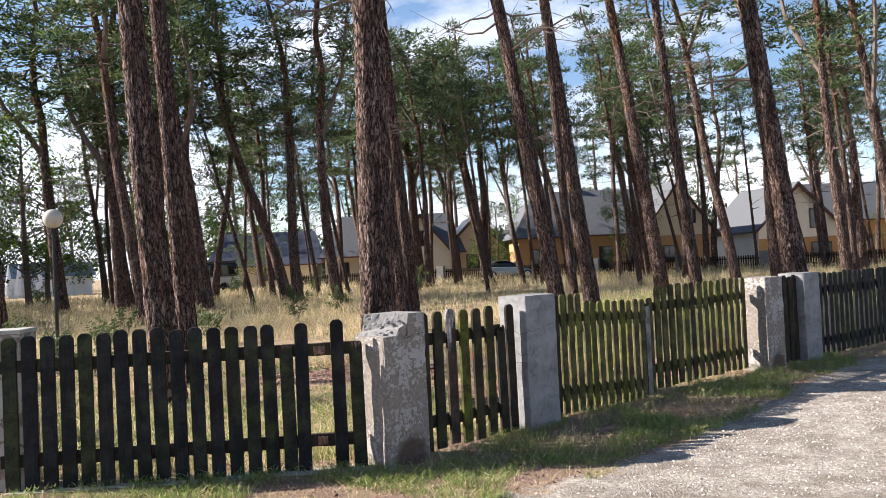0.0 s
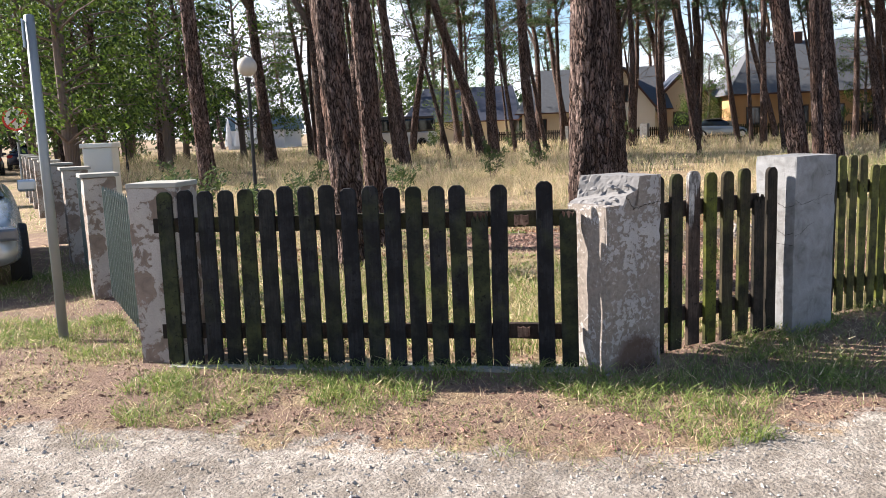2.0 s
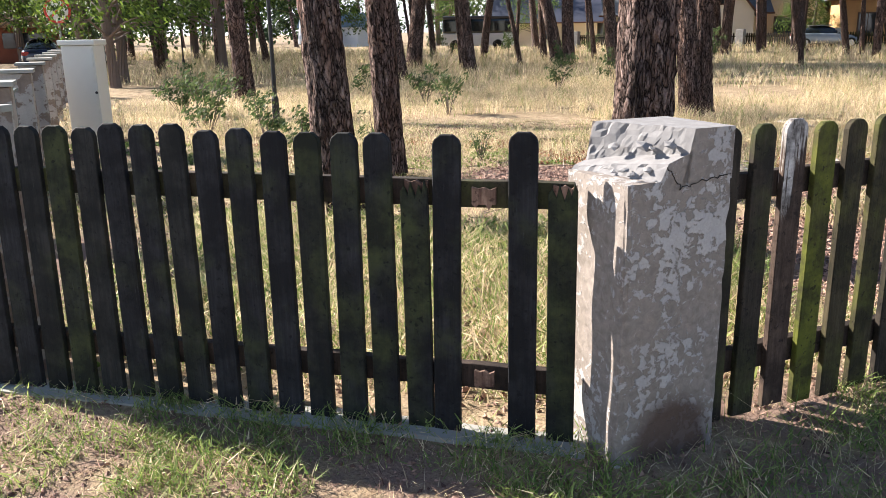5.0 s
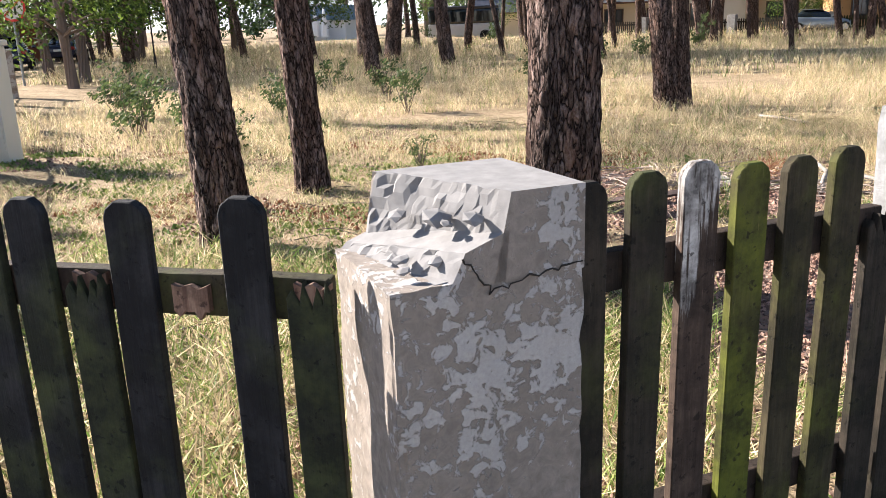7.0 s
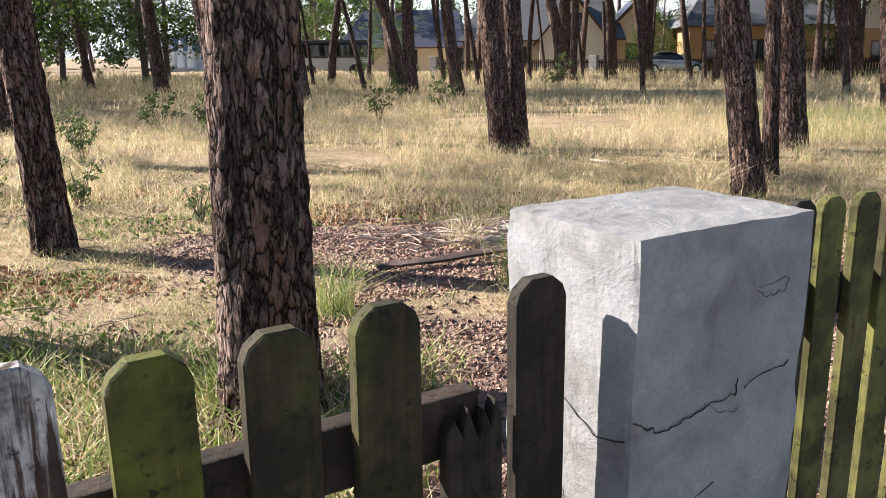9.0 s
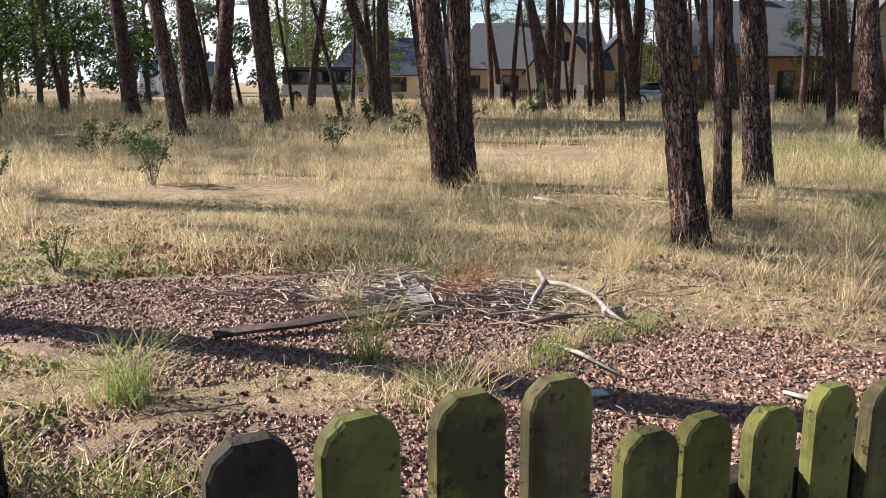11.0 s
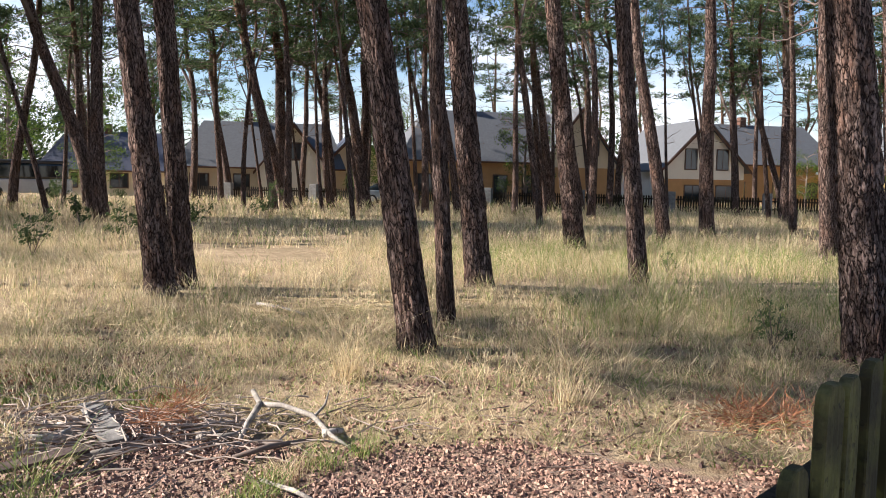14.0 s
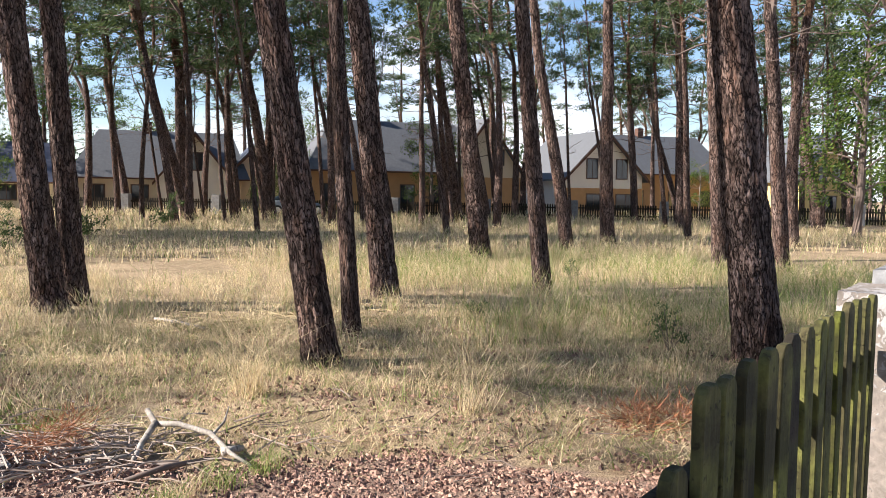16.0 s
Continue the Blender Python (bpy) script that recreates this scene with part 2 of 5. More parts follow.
def ground_material():
    k = Nodes("ground", 0.95, 0, 0.15)
    k.world_space()
    fine = k.noise(60, 6, 0.7)
    mid = k.noise(6, 6, 0.6)
    wide = k.noise(0.7, 5, 0.6)
    stones = k.cells(55)
    gravel = k.mix(k.cells(38, None, "F1", "Color"), (0.22, 0.19, 0.16), (0.50, 0.45, 0.39))
    gravel = k.mix(k.ramp(k.noise(2.4, 9, 0.72), (0.40, 0.0), (0.58, 1.0)), k.mix(fine, (0.12, 0.098, 0.08), (0.29, 0.25, 0.205)), gravel)
    straw_dirt = k.ramp(k.noise(9, 7, 0.75), (0.46, 0.0), (0.62, 0.75))
    soil = k.mix(k.noise(140, 4, 0.8), (0.07, 0.042, 0.03), (0.36, 0.25, 0.19))
    straw = k.mix(fine, (0.24, 0.17, 0.10), (0.58, 0.45, 0.30))
    green = k.mix(fine, (0.12, 0.092, 0.05), (0.33, 0.265, 0.16))
    turf = k.mix(k.ramp(k.maths("ADD", k.maths("MULTIPLY", wide, 0.6), k.maths("MULTIPLY", mid, 0.4)), (0.4, 0.0), (0.6, 1.0)), straw, green)
    turf = k.mix(straw_dirt, turf, k.mix(fine, (0.09, 0.055, 0.032), (0.26, 0.165, 0.10)))
    attr = k.tree.nodes.new("ShaderNodeAttribute")
    attr.attribute_name = "cover"
    wobble = k.maths("MULTIPLY", k.maths("SUBTRACT", k.noise(3.0, 7, 0.68), 0.5), 1.5)
    r = k.ramp(k.maths("ADD", k.axis(0, attr.outputs["Vector"]), wobble), (0.45, 0.0), (0.6, 1.0))
    s = k.ramp(k.maths("ADD", k.axis(1, attr.outputs["Vector"]), wobble), (0.4, 0.0), (0.62, 1.0))
    k.bump(k.maths("ADD", k.maths("MULTIPLY", stones, -0.5), fine), 0.9, 0.02)
    return k.done(k.mix(r, k.mix(s, turf, soil), gravel))


GROUND = ground_material()
METAL_GREY = plain("galvanised_metal", (0.26, 0.28, 0.29), 0.5, 0.5, 0.5, 0.15)
METAL_GREEN = plain("green_painted_metal", (0.13, 0.16, 0.145), 0.5, 0.2)
METAL_BLACK = plain("black_painted_metal", (0.02, 0.02, 0.022), 0.45, 0.3)
BOXGREY = plain("cream_polymer", (0.62, 0.60, 0.53), 0.5, vary=0.08)


# ---- building blocks ----
def mesh_of(name, verts, faces, mats, index=None, smooth=False):
    me = bpy.data.meshes.new(name)
    me.from_pydata([tuple(v) for v in verts], [], [tuple(f) for f in faces])
    for m in mats if isinstance(mats, (list, tuple)) else [mats]:
        me.materials.append(m)
    if index is not None:
        me.polygons.foreach_set("material_index", index)
    if smooth:
        me.polygons.foreach_set("use_smooth", [True] * len(me.polygons))
    me.update()
    return me


def part(name, bm, material, parent=None, label="", m=None, smooth=False):
    """Links a bmesh, or a ready mesh, as one object under its thing."""
    if isinstance(bm, bmesh.types.BMesh):
        me = bpy.data.meshes.new(name)
        bm.to_mesh(me)
        bm.free()
        me.materials.append(material)
        if smooth:
            me.polygons.foreach_set("use_smooth", [True] * len(me.polygons))
    else:
        me = bm
    ob = new(name, me)
    if parent is not None:
        ob.parent = parent
    if m is not None:
        ob.matrix_basis = m
    if label:
        ob["label"] = label
    return ob


def block(x0, y0, z0, x1, y1, z1, bevel=0.0, bm=None):
    bm = bm or bmesh.new()
    got = bmesh.ops.create_cube(bm, size=1.0)
    for v in got["verts"]:
        v.co = Vector(((x0 + x1) / 2 + v.co.x * (x1 - x0), (y0 + y1) / 2 + v.co.y * (y1 - y0), (z0 + z1) / 2 + v.co.z * (z1 - z0)))
    if bevel:
        bmesh.ops.bevel(bm, geom=list({e for v in got["verts"] for e in v.link_edges}), offset=bevel, segments=2, affect="EDGES", profile=0.6)
    return bm


def tube(points, radii, sides=8, bm=None, cap=True):
    """A tube through points with a radius at each."""
    bm = bm or bmesh.new()
    rings = []
    for i, p in enumerate(points):
        a, b = Vector(points[max(i - 1, 0)]), Vector(points[min(i + 1, len(points) - 1)])
        q = (b - a).to_track_quat("Z", "Y")
        rings.append([bm.verts.new(Vector(p) + q @ Vector((math.cos(u) * radii[i], math.sin(u) * radii[i], 0))) for u in (2 * math.pi * s / sides for s in range(sides))])
    for r0, r1 in zip(rings, rings[1:]):
        for s in range(sides):
            bm.faces.new((r0[s], r0[(s + 1) % sides], r1[(s + 1) % sides], r1[s]))
    if cap:
        bm.faces.new(rings[0][::-1]), bm.faces.new(rings[-1])
    return bm


def spin(profile, sides=24, bm=None):
    """A turned shape from (radius, height) pairs."""
    return tube([(0, 0, z) for r, z in profile], [r for r, z in profile], sides, bm)


def outline(points, y0, y1, bm=None):
    """A flat shape in x and z, given depth in y."""
    bm = bm or bmesh.new()
    f = [bm.verts.new((x, y0, z)) for x, z in points]
    b = [bm.verts.new((x, y1, z)) for x, z in points]
    n = len(points)
    bm.faces.new(f), bm.faces.new(b[::-1])
    for i in range(n):
        bm.faces.new((f[i], b[i], b[(i + 1) % n], f[(i + 1) % n]))
    bmesh.ops.recalc_face_normals(bm, faces=bm.faces)
    return bm


def thing(name, m, label, category, group="", kind=""):
    ob = new(name)
    ob.empty_display_size = 0.1
    ob.matrix_basis = m
    return tagged(ob, label, category, group, kind)


def line_pose(x, y, yaw, z=0.0):
    return pose(x, y, z, 0, 0, yaw)


# ---- ground ----
ROAD_EDGE = ((-40.0, 1.0), (-3.4, 4.9), (-1.1, 4.75), (0.2, 4.65), (1.6, 5.35), (3.4, 6.9), (5.7, 9.2), (9, 11.4), (40, 31))


def road_y(x):
    for (xa, ya), (xb, yb) in zip(ROAD_EDGE, ROAD_EDGE[1:]):
        if x <= xb:
            return ya + (yb - ya) * (x - xa) / (xb - xa) + 0.14
    return 31.0


def fence_side(x, y):
    """Above nought inside the plot, in metres from the fence."""
    return min(y - 6.05, (y - 7.3) * 0.831 - (x - 1.69) * 0.556 if x > 0 else 9, (x + 2.75) * 0.79 + (y - 6.0) * 0.61)


def bed(x, y, cx, cy, rx, ry, turn=0.0):
    u, v = (x - cx) * math.cos(turn) + (y - cy) * math.sin(turn), (y - cy) * math.cos(turn) - (x - cx) * math.sin(turn)
    return 1.0 - math.hypot(u / rx, v / ry)


def litter(x, y):
    return max(bed(x, y, 0.3, 11.9, 2.2, 1.3), bed(x, y, 3.2, 10.7, 2.2, 1.2, -0.25), bed(x, y, 1.2, 9.2, 1.9, 1.2), bed(x, y, -3.4, 7.2, 1.0, 1.6, 0.6))


def height(x, y):
    inside = min(max(fence_side(x, y) / 1.5, 0), 1)
    outside = min(max(-fence_side(x, y) / 0.4, 0), 1)
    return -0.09 * inside - 0.03 * outside + 0.03 * noise.noise((x * 0.5, y * 0.5, 0)) * (0.4 + inside) + (0.012 * noise.noise((x * 3, y * 3, 3)))


def ground():
    def steps(lo, hi, fine_lo, fine_hi):
        got = [lo]
        while got[-1] < hi:
            d = max(fine_lo - got[-1], got[-1] - fine_hi, 0)
            got.append(got[-1] + 0.14 + 0.16 * d)
        return got
    xs, ys = steps(-900, 900, -7, 9), steps(-600, 1100, -2, 17)
    verts, cover = [], []
    for y in ys:
        for x in xs:
            verts.append((x, y, height(x, y) if abs(x) < 120 and -40 < y < 130 else -0.09))
            side = 0.0
            if x < -4.5 and y > 4:
                side = 1.0 - abs((x + 4.2) * 0.79 + (y - 7.9) * 0.61 + 3.6) / 1.6
            cover.extend((min(max(0.5 + (road_y(x) - y) * 1.1, side * 0.6, -1), 2), min(max(0.35 + litter(x, y) * 1.2, 0.58 if -2.2 < fence_side(x, y) < 0.1 and abs(x) < 9 else -1, -1), 2), 0))
    n = len(xs)
    faces = [(j * n + i, j * n + i + 1, (j + 1) * n + i + 1, (j + 1) * n + i) for j in range(len(ys) - 1) for i in range(n - 1)]
    me = mesh_of("ground", verts, faces, GROUND, smooth=True)
    me.attributes.new("cover", "FLOAT_VECTOR", "POINT").data.foreach_set("vector", cover)
    tagged(new("ground", me), "sandy gravel track beside dry grass under pines", "ground", kind="structure")


ground()


# ---- pines ----
def pine_trunk(rng, radius, tall, sides, step, ridge, bend):
    ph, k1, k2 = rng.uniform(0, 6), rng.uniform(-bend, bend), rng.uniform(-bend, bend)
    rows, verts, faces, index = int(tall / step), [], [], []

    def path(z):
        """The trunk's winding axis: straight at the foot, crooked above."""
        u = z / tall
        kink = bend * 2.2 * max(u - 0.3, 0)
        return Vector((k1 * math.sin(u * 5 + ph) - k1 * math.sin(ph) + kink * noise.noise((u * 5.5, ph, 0)), k2 * math.sin(u * 4 + ph * 2) - k2 * math.sin(ph * 2) + kink * noise.noise((ph, u * 5.5, 4)), z - 0.12))

    for j in range(rows + 1):
        z = tall * (j / rows)
        u = z / tall
        r = radius * (1 - 0.72 * u ** 0.9) * (1 + 0.32 * math.exp(-z / 0.22))
        c = path(z)
        cx, cy = c.x, c.y
        for s in range(sides):
            a = 2 * math.pi * s / sides
            rr = r
            if ridge:
                p = Vector((math.cos(a) * 2.4 * radius / 0.2, math.sin(a) * 2.4 * radius / 0.2, z * 1.7))
                c = noise.voronoi(p * 2.2)[0]
                rr += ridge * (min((c[1] - c[0]) * 2.6, 1) - 0.6) * (1 - u) + ridge * 0.35 * noise.noise(p * 6)
            rr *= 1 + 0.05 * math.sin(3 * a + ph)
            verts.append((cx + rr * math.cos(a), cy + rr * math.sin(a), z - 0.12))
    for j in range(rows):
        for s in range(sides):
            faces.append((j * sides + s, j * sides + (s + 1) % sides, (j + 1) * sides + (s + 1) % sides, (j + 1) * sides + s))
            index.append(1 if j / rows > 0.5 else 0)
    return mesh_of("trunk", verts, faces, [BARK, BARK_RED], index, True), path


def tufts(rng, centres, count, length, width):
    """Needle sprays round centres, one narrow kite each."""
    verts, faces = [], []
    for c, size in centres:
        for _ in range(count):
            d = Vector((rng.gauss(0, 1), rng.gauss(0, 1), rng.gauss(0.25, 0.8))).normalized()
            side = d.cross(Vector((rng.gauss(0, 1), rng.gauss(0, 1), rng.gauss(0, 1)))).normalized() * width * size
            o = c + d * size * rng.uniform(0.0, 0.35)
            e = o + d * length * size * rng.uniform(0.6, 1.2)
            mid = (o + e) / 2
            b = len(verts)
            verts += [o, mid + side, e, mid - side]
            faces.append((b, b + 1, b + 2, b + 3))
    return verts, faces


def needle_pads(rng, centres, count):
    """Flattened clouds of needle sprays, one narrow wedge each."""
    verts, faces = [], []
    for c, size in centres:
        tilt = Vector((rng.gauss(0, 0.3), rng.gauss(0, 0.3), 1)).normalized()
        for _ in range(count):
            a, r = rng.uniform(0, 6.283), size * math.sqrt(rng.random())
            o = c + Vector((math.cos(a) * r, math.sin(a) * r, 0))
            o.z += rng.gauss(0.1, 0.16) * size - (o - c).dot(tilt) * 0.4 - 0.25 * r * r / size
            d = Vector((math.cos(a) + rng.gauss(0, 0.7), math.sin(a) + rng.gauss(0, 0.7), rng.gauss(0.5, 0.6))).normalized()
            side = d.cross(Vector((rng.gauss(0, 1), rng.gauss(0, 1), rng.gauss(0, 1)))).normalized() * rng.uniform(0.02, 0.05)
            b = len(verts)
            verts += [o + side, o - side, o + d * rng.uniform(0.16, 0.36)]
            faces.append((b, b + 1, b + 2))
    return verts, faces


def pine_crown(rng, path, tall, first, limbs, spread, dead):
    bm = bmesh.new()
    centres = []
    for i in range(limbs):
        u = first + (1.0 - first) * (i + rng.random() * 0.7) / limbs
        z = tall * min(u, 0.985)
        a = i * 2.4 + rng.uniform(-0.5, 0.5)
        reach = spread * (0.45 + 0.75 * math.sin(math.pi * min(max((u - first) / (1 - first) * 0.8 + 0.15, 0), 1))) * rng.uniform(0.6, 1.15)
        p = path(z)
        pts = [p]
        rise = rng.uniform(-0.05, 0.5)
        for s in range(6):
            a += rng.uniform(-0.6, 0.6)
            p = p + Vector((math.cos(a), math.sin(a), rise + rng.uniform(-0.45, 0.5))) * reach / 6
            pts.append(p)
        tube(pts, [f * (1.15 - u * 0.6) for f in (0.06, 0.05, 0.042, 0.034, 0.026, 0.017, 0.007)], 5, bm, False)
        for s in range(6):
            f = rng.uniform(1.8, 5.99)
            b = pts[int(f)].lerp(pts[int(f) + 1], f % 1)
            e = b + Vector((rng.gauss(0, 0.45), rng.gauss(0, 0.45), rng.gauss(0.15, 0.2))) * (0.5 + reach * 0.25)
            tube([b, b.lerp(e, 0.5) + Vector((0, 0, rng.gauss(0, 0.06))), e], [0.014, 0.009, 0.004], 3, bm, False)
            if s < 4:
                centres.append((e, rng.uniform(0.35, 0.7)))
    for i in range(1):
        # a fork: a second leader that bends away and climbs beside the first
        z, a = tall * rng.uniform(first - 0.12, first + 0.05), rng.uniform(0, 6.28)
        o = path(z)
        pts = [o]
        for s in range(1, 7):
            a += rng.uniform(-0.5, 0.5)
            pts.append(pts[-1] + Vector((math.cos(a) * (0.5 if s < 3 else 0.22), math.sin(a) * (0.5 if s < 3 else 0.22), (tall * 0.96 - z) / 6.4)))
            if s > 2:
                for q in range(3):
                    centres.append((pts[-1] + Vector((rng.gauss(0, 0.5), rng.gauss(0, 0.5), rng.gauss(0, 0.3))), rng.uniform(0.4, 0.7)))
        tube(pts, [0.085, 0.075, 0.065, 0.055, 0.042, 0.028, 0.01], 6, bm, False)
    for i in range(dead):
        z = tall * rng.uniform(0.3, first + 0.1)
        a, p = rng.uniform(0, 6.28), path(z)
        pts = [p]
        for s in range(5):
            a += rng.uniform(-0.8, 0.8)
            p = p + Vector((math.cos(a), math.sin(a), rng.uniform(-0.4, 0.6))) * rng.uniform(0.2, 0.5)
            pts.append(p)
        tube(pts, [0.026, 0.021, 0.016, 0.012, 0.008, 0.004], 4, bm, False)
        for s in range(4):
            b = pts[rng.randint(1, 5)]
            tube([b, b + Vector((rng.gauss(0, 0.35), rng.gauss(0, 0.35), rng.gauss(0.05, 0.3)))], [0.009, 0.003], 3, bm, False)
    verts, faces = needle_pads(rng, centres, 54)
    return bm, mesh_of("needles", verts, faces, NEEDLES)


PINES = []


def pine_kind(seed, radius, tall, sides, step, ridge, bend, first, limbs, spread, dead):
    """A model pine standing at the origin, kept as the first of its copies."""
    rng = random.Random(seed)
    me, path = pine_trunk(rng, radius, tall, sides, step, ridge, bend)
    root = thing("pine_tree", Matrix(), "", "pine tree", "pines of the plot")
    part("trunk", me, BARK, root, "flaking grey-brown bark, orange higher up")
    limbs_bm, needles = pine_crown(rng, path, tall, first, limbs, spread, dead)
    tagged(part("branchwork", limbs_bm, TWIG, root, "crooked limbs and dead twigs"), kind="stuff")
    part("needles", needles, NEEDLES, root, "dark green needle sprays")
    root["radius"], root["used"] = radius, False
    PINES.append(root)


for seed in range(3):
    pine_kind(seed, 0.20, 15.5 + seed, 72, 0.03, 0.02, 0.10, 0.60, 12, 2.0, 10)
for seed in range(3, 9):
    pine_kind(seed, 0.20, 12.5 + seed * 0.45, 12, 0.3, 0.0, 0.14 + 0.05 * seed, 0.50 + 0.03 * (seed % 4), 12, 1.8, 9)

pine_count = 0


def pine(x, y, radius, lean_x=0.0, lean_y=0.0, kind=None, label="tall pine with a bare trunk rising from dry grass"):
    global pine_count
    pine_count += 1
    kind = 3 + pine_count % 6 if kind is None else kind
    model = PINES[kind]
    s = radius / 0.20
    turn = pose(0, 0, 0, 0, 0, (pine_count * 137) % 360)
    tall = min(max(0.8 + 0.2 * s, 0.85), 1.2)
    lean = Vector((lean_x, lean_y, 1)).to_track_quat("Z", "Y").to_matrix().to_4x4()
    m = Matrix.Translation((x, y, height(x, y))) @ lean @ turn @ Matrix.Diagonal((s, s, tall, 1))
    ob = copy_thing(model, m)
    ob["label"] = label
    return ob


# the trees beside the fence and the clump in the middle of the plot
NEAR = "thick pine with deeply cracked bark close behind the fence"
pine(0.114, 9.0, 0.212, 0.0, 0.0, 0, NEAR)
pine(-2.37, 9.76, 0.188, -0.06, 0.0, 1, "pine with deeply cracked bark, leaning a little")
pine(-2.58, 11.77, 0.157, -0.05, -0.02, 2, "slim pine with cracked bark beside a thicker one")
pine(0.88, 18.75, 0.20, -0.104, 0, 0)
pine(1.12, 19.40, 0.17, -0.056, 0, 1)
pine(3.66, 14.60, 0.165, -0.168, 0.03, 2, "leaning pine with cracked bark amid tufted grass")
pine(4.27, 16.0, 0.10, -0.056, 0.01, 1)
pine(5.50, 19.10, 0.205, -0.105, 0.03, 0)
pine(9.65, 25.40, 0.25, -0.120, 0.05, 1)
pine(8.34, 19.44, 0.155, -0.065, 0.03, 2)
pine(7.74, 13.50, 0.228, -0.100, 0.08, 0, "thick sunlit pine close behind the picket fence")
pine(13.73, 21.66, 0.18, -0.043, 0.03)
pine(14.92, 21.16, 0.18, -0.057, 0.05)
pine(22.25, 28.73, 0.22, -0.013, 0.01)
pine(13.67, 28.55, 0.21, -0.090, 0.05)
pine(16.52, 30.96, 0.25, -0.068, 0.04)
pine(32.61, 38.03, 0.27, -0.050, 0.05)
pine(26.84, 41.30, 0.29, -0.045, 0.03)
pine(3.85, 57.01, 0.43, -0.178, 0.0)
pine(8.68, 57.50, 0.40, -0.176, 0.02)
pine(19.0, 52.0, 0.30, -0.130, 0.04)
pine(24.0, 55.0, 0.25, -0.07, 0.02)
pine(26.0, 58.0, 0.25, -0.055, 0.02)
pine(33.0, 55.0, 0.28, -0.06, 0.03)
pine(29.5, 49.5, 0.2, -0.05, 0.03)
pine(7.0, 62.0, 0.30, -0.070, 0.0)
pine(5.2, 66.0, 0.25, -0.034, 0)
pine(0.02, 70.0, 0.31, -0.050, 0)
pine(-2.22, 64.0, 0.27, -0.070, 0)
pine(-7.7, 60.0, 0.27, -0.083, 0)
pine(-9.44, 21.5, 0.235, -0.05, 0, 1)
pine(-19.5, 20.0, 0.36, 0.0, 0, 2, "tall pine beyond the lane whose crown shades the field")
pine(-7.95, 29.47, 0.25, -0.092, -0.03)
pine(-10.03, 38.0, 0.36, 0.012, 0)
pine(-4.20, 41.91, 0.31, -0.103, -0.02)
pine(-14.8, 40.5, 0.34, -0.071, -0.03)
pine(-11.6, 39.2, 0.38, 0.012, 0)
pine(-7.79, 38.40, 0.24, -0.085, -0.03)
pine(3.56, 55.8, 0.40, -0.143, 0)
pine(8.69, 59.0, 0.38, -0.125, 0.01)
pine(-1.3, 36.5, 0.26, -0.06, 0)
pine(-6.6, 34.0, 0.26, -0.13, -0.02)
pine(-3.2, 37.5, 0.27, -0.07, 0)
pine(-21.0, 35.5, 0.25, -0.02, 0)
pine(-18.8, 37.0, 0.27, 0.01, 0)
pine(2.9, 45.5, 0.2, -0.15, 0)
fill = random.Random(11)
for gx in range(-9, 16):
    for gy in range(5):
        x, y = gx * 4.6 + fill.uniform(-2.2, 2.2), 44 + gy * 5.4 + fill.uniform(-2.4, 2.4)
        if fill.random() < 0.55 and (y < 62 or x < -34) and math.hypot(x - 30, y - 50) > 7 and not -32 < x < -24:
            pine(x, y, fill.uniform(0.13, 0.24), fill.gauss(-0.09, 0.07), fill.gauss(0.0, 0.03), label="slim distant pine among others of the grove")
for gx in range(-12, 12):
    x, y = gx * 3.4 + fill.uniform(-1.5, 1.5), 33 + fill.uniform(-3, 9)
    if abs(x - 1) > 3.5 and fill.random() < 0.6:
        pine(x, y, fill.uniform(0.09, 0.15), fill.gauss(-0.1, 0.06), 0, label="thin crooked pine of the grove")
for gx in range(34):
    pine(-14 + gx * 1.5 + fill.uniform(-0.9, 0.9), 48 + fill.uniform(-9, 13), fill.uniform(0.08, 0.15), fill.gauss(-0.1, 0.06), fill.gauss(0, 0.03), label="thin crooked pine of the grove")
for gx in range(-14, 18):
    for gy in range(1):
        pine(gx * 7.0 + fill.uniform(-3, 3), 96 + gy * 9 + fill.uniform(-3, 3), fill.uniform(0.2, 0.33), fill.gauss(-0.04, 0.04), 0, label="distant pine in the wood beyond the houses")

for model in PINES:
    for o in (*model.children_recursive, model):
        bpy.data.objects.remove(o)


# ---- fence ----
PILLAR = 0.42
FENCE_YAW = math.degrees(math.atan2(0.61, 0.79))
LONG_YAW = 33.8


def crack(points, parent, thick=0.0017, face_y=-0.002):
    """A hairline crack drawn on a pillar's front (x, z), as a thin recess-dark ribbon."""
    rng = random.Random(len(points) * 31)
    fine = []
    for (xa, za), (xb, zb) in zip(points, points[1:]):
        for s in range(5):
            f = s / 5
            fine.append((xa + (xb - xa) * f + rng.gauss(0, 0.003), za + (zb - za) * f + rng.gauss(0, 0.003)))
    fine.append(points[-1])
    bm = bmesh.new()
    tube([(x, face_y, z) for x, z in fine], [thick * rng.uniform(0.4, 1.1) for _ in fine], 4, bm)
    return part("crack", bm, CRACK, parent, "dark hairline crack")


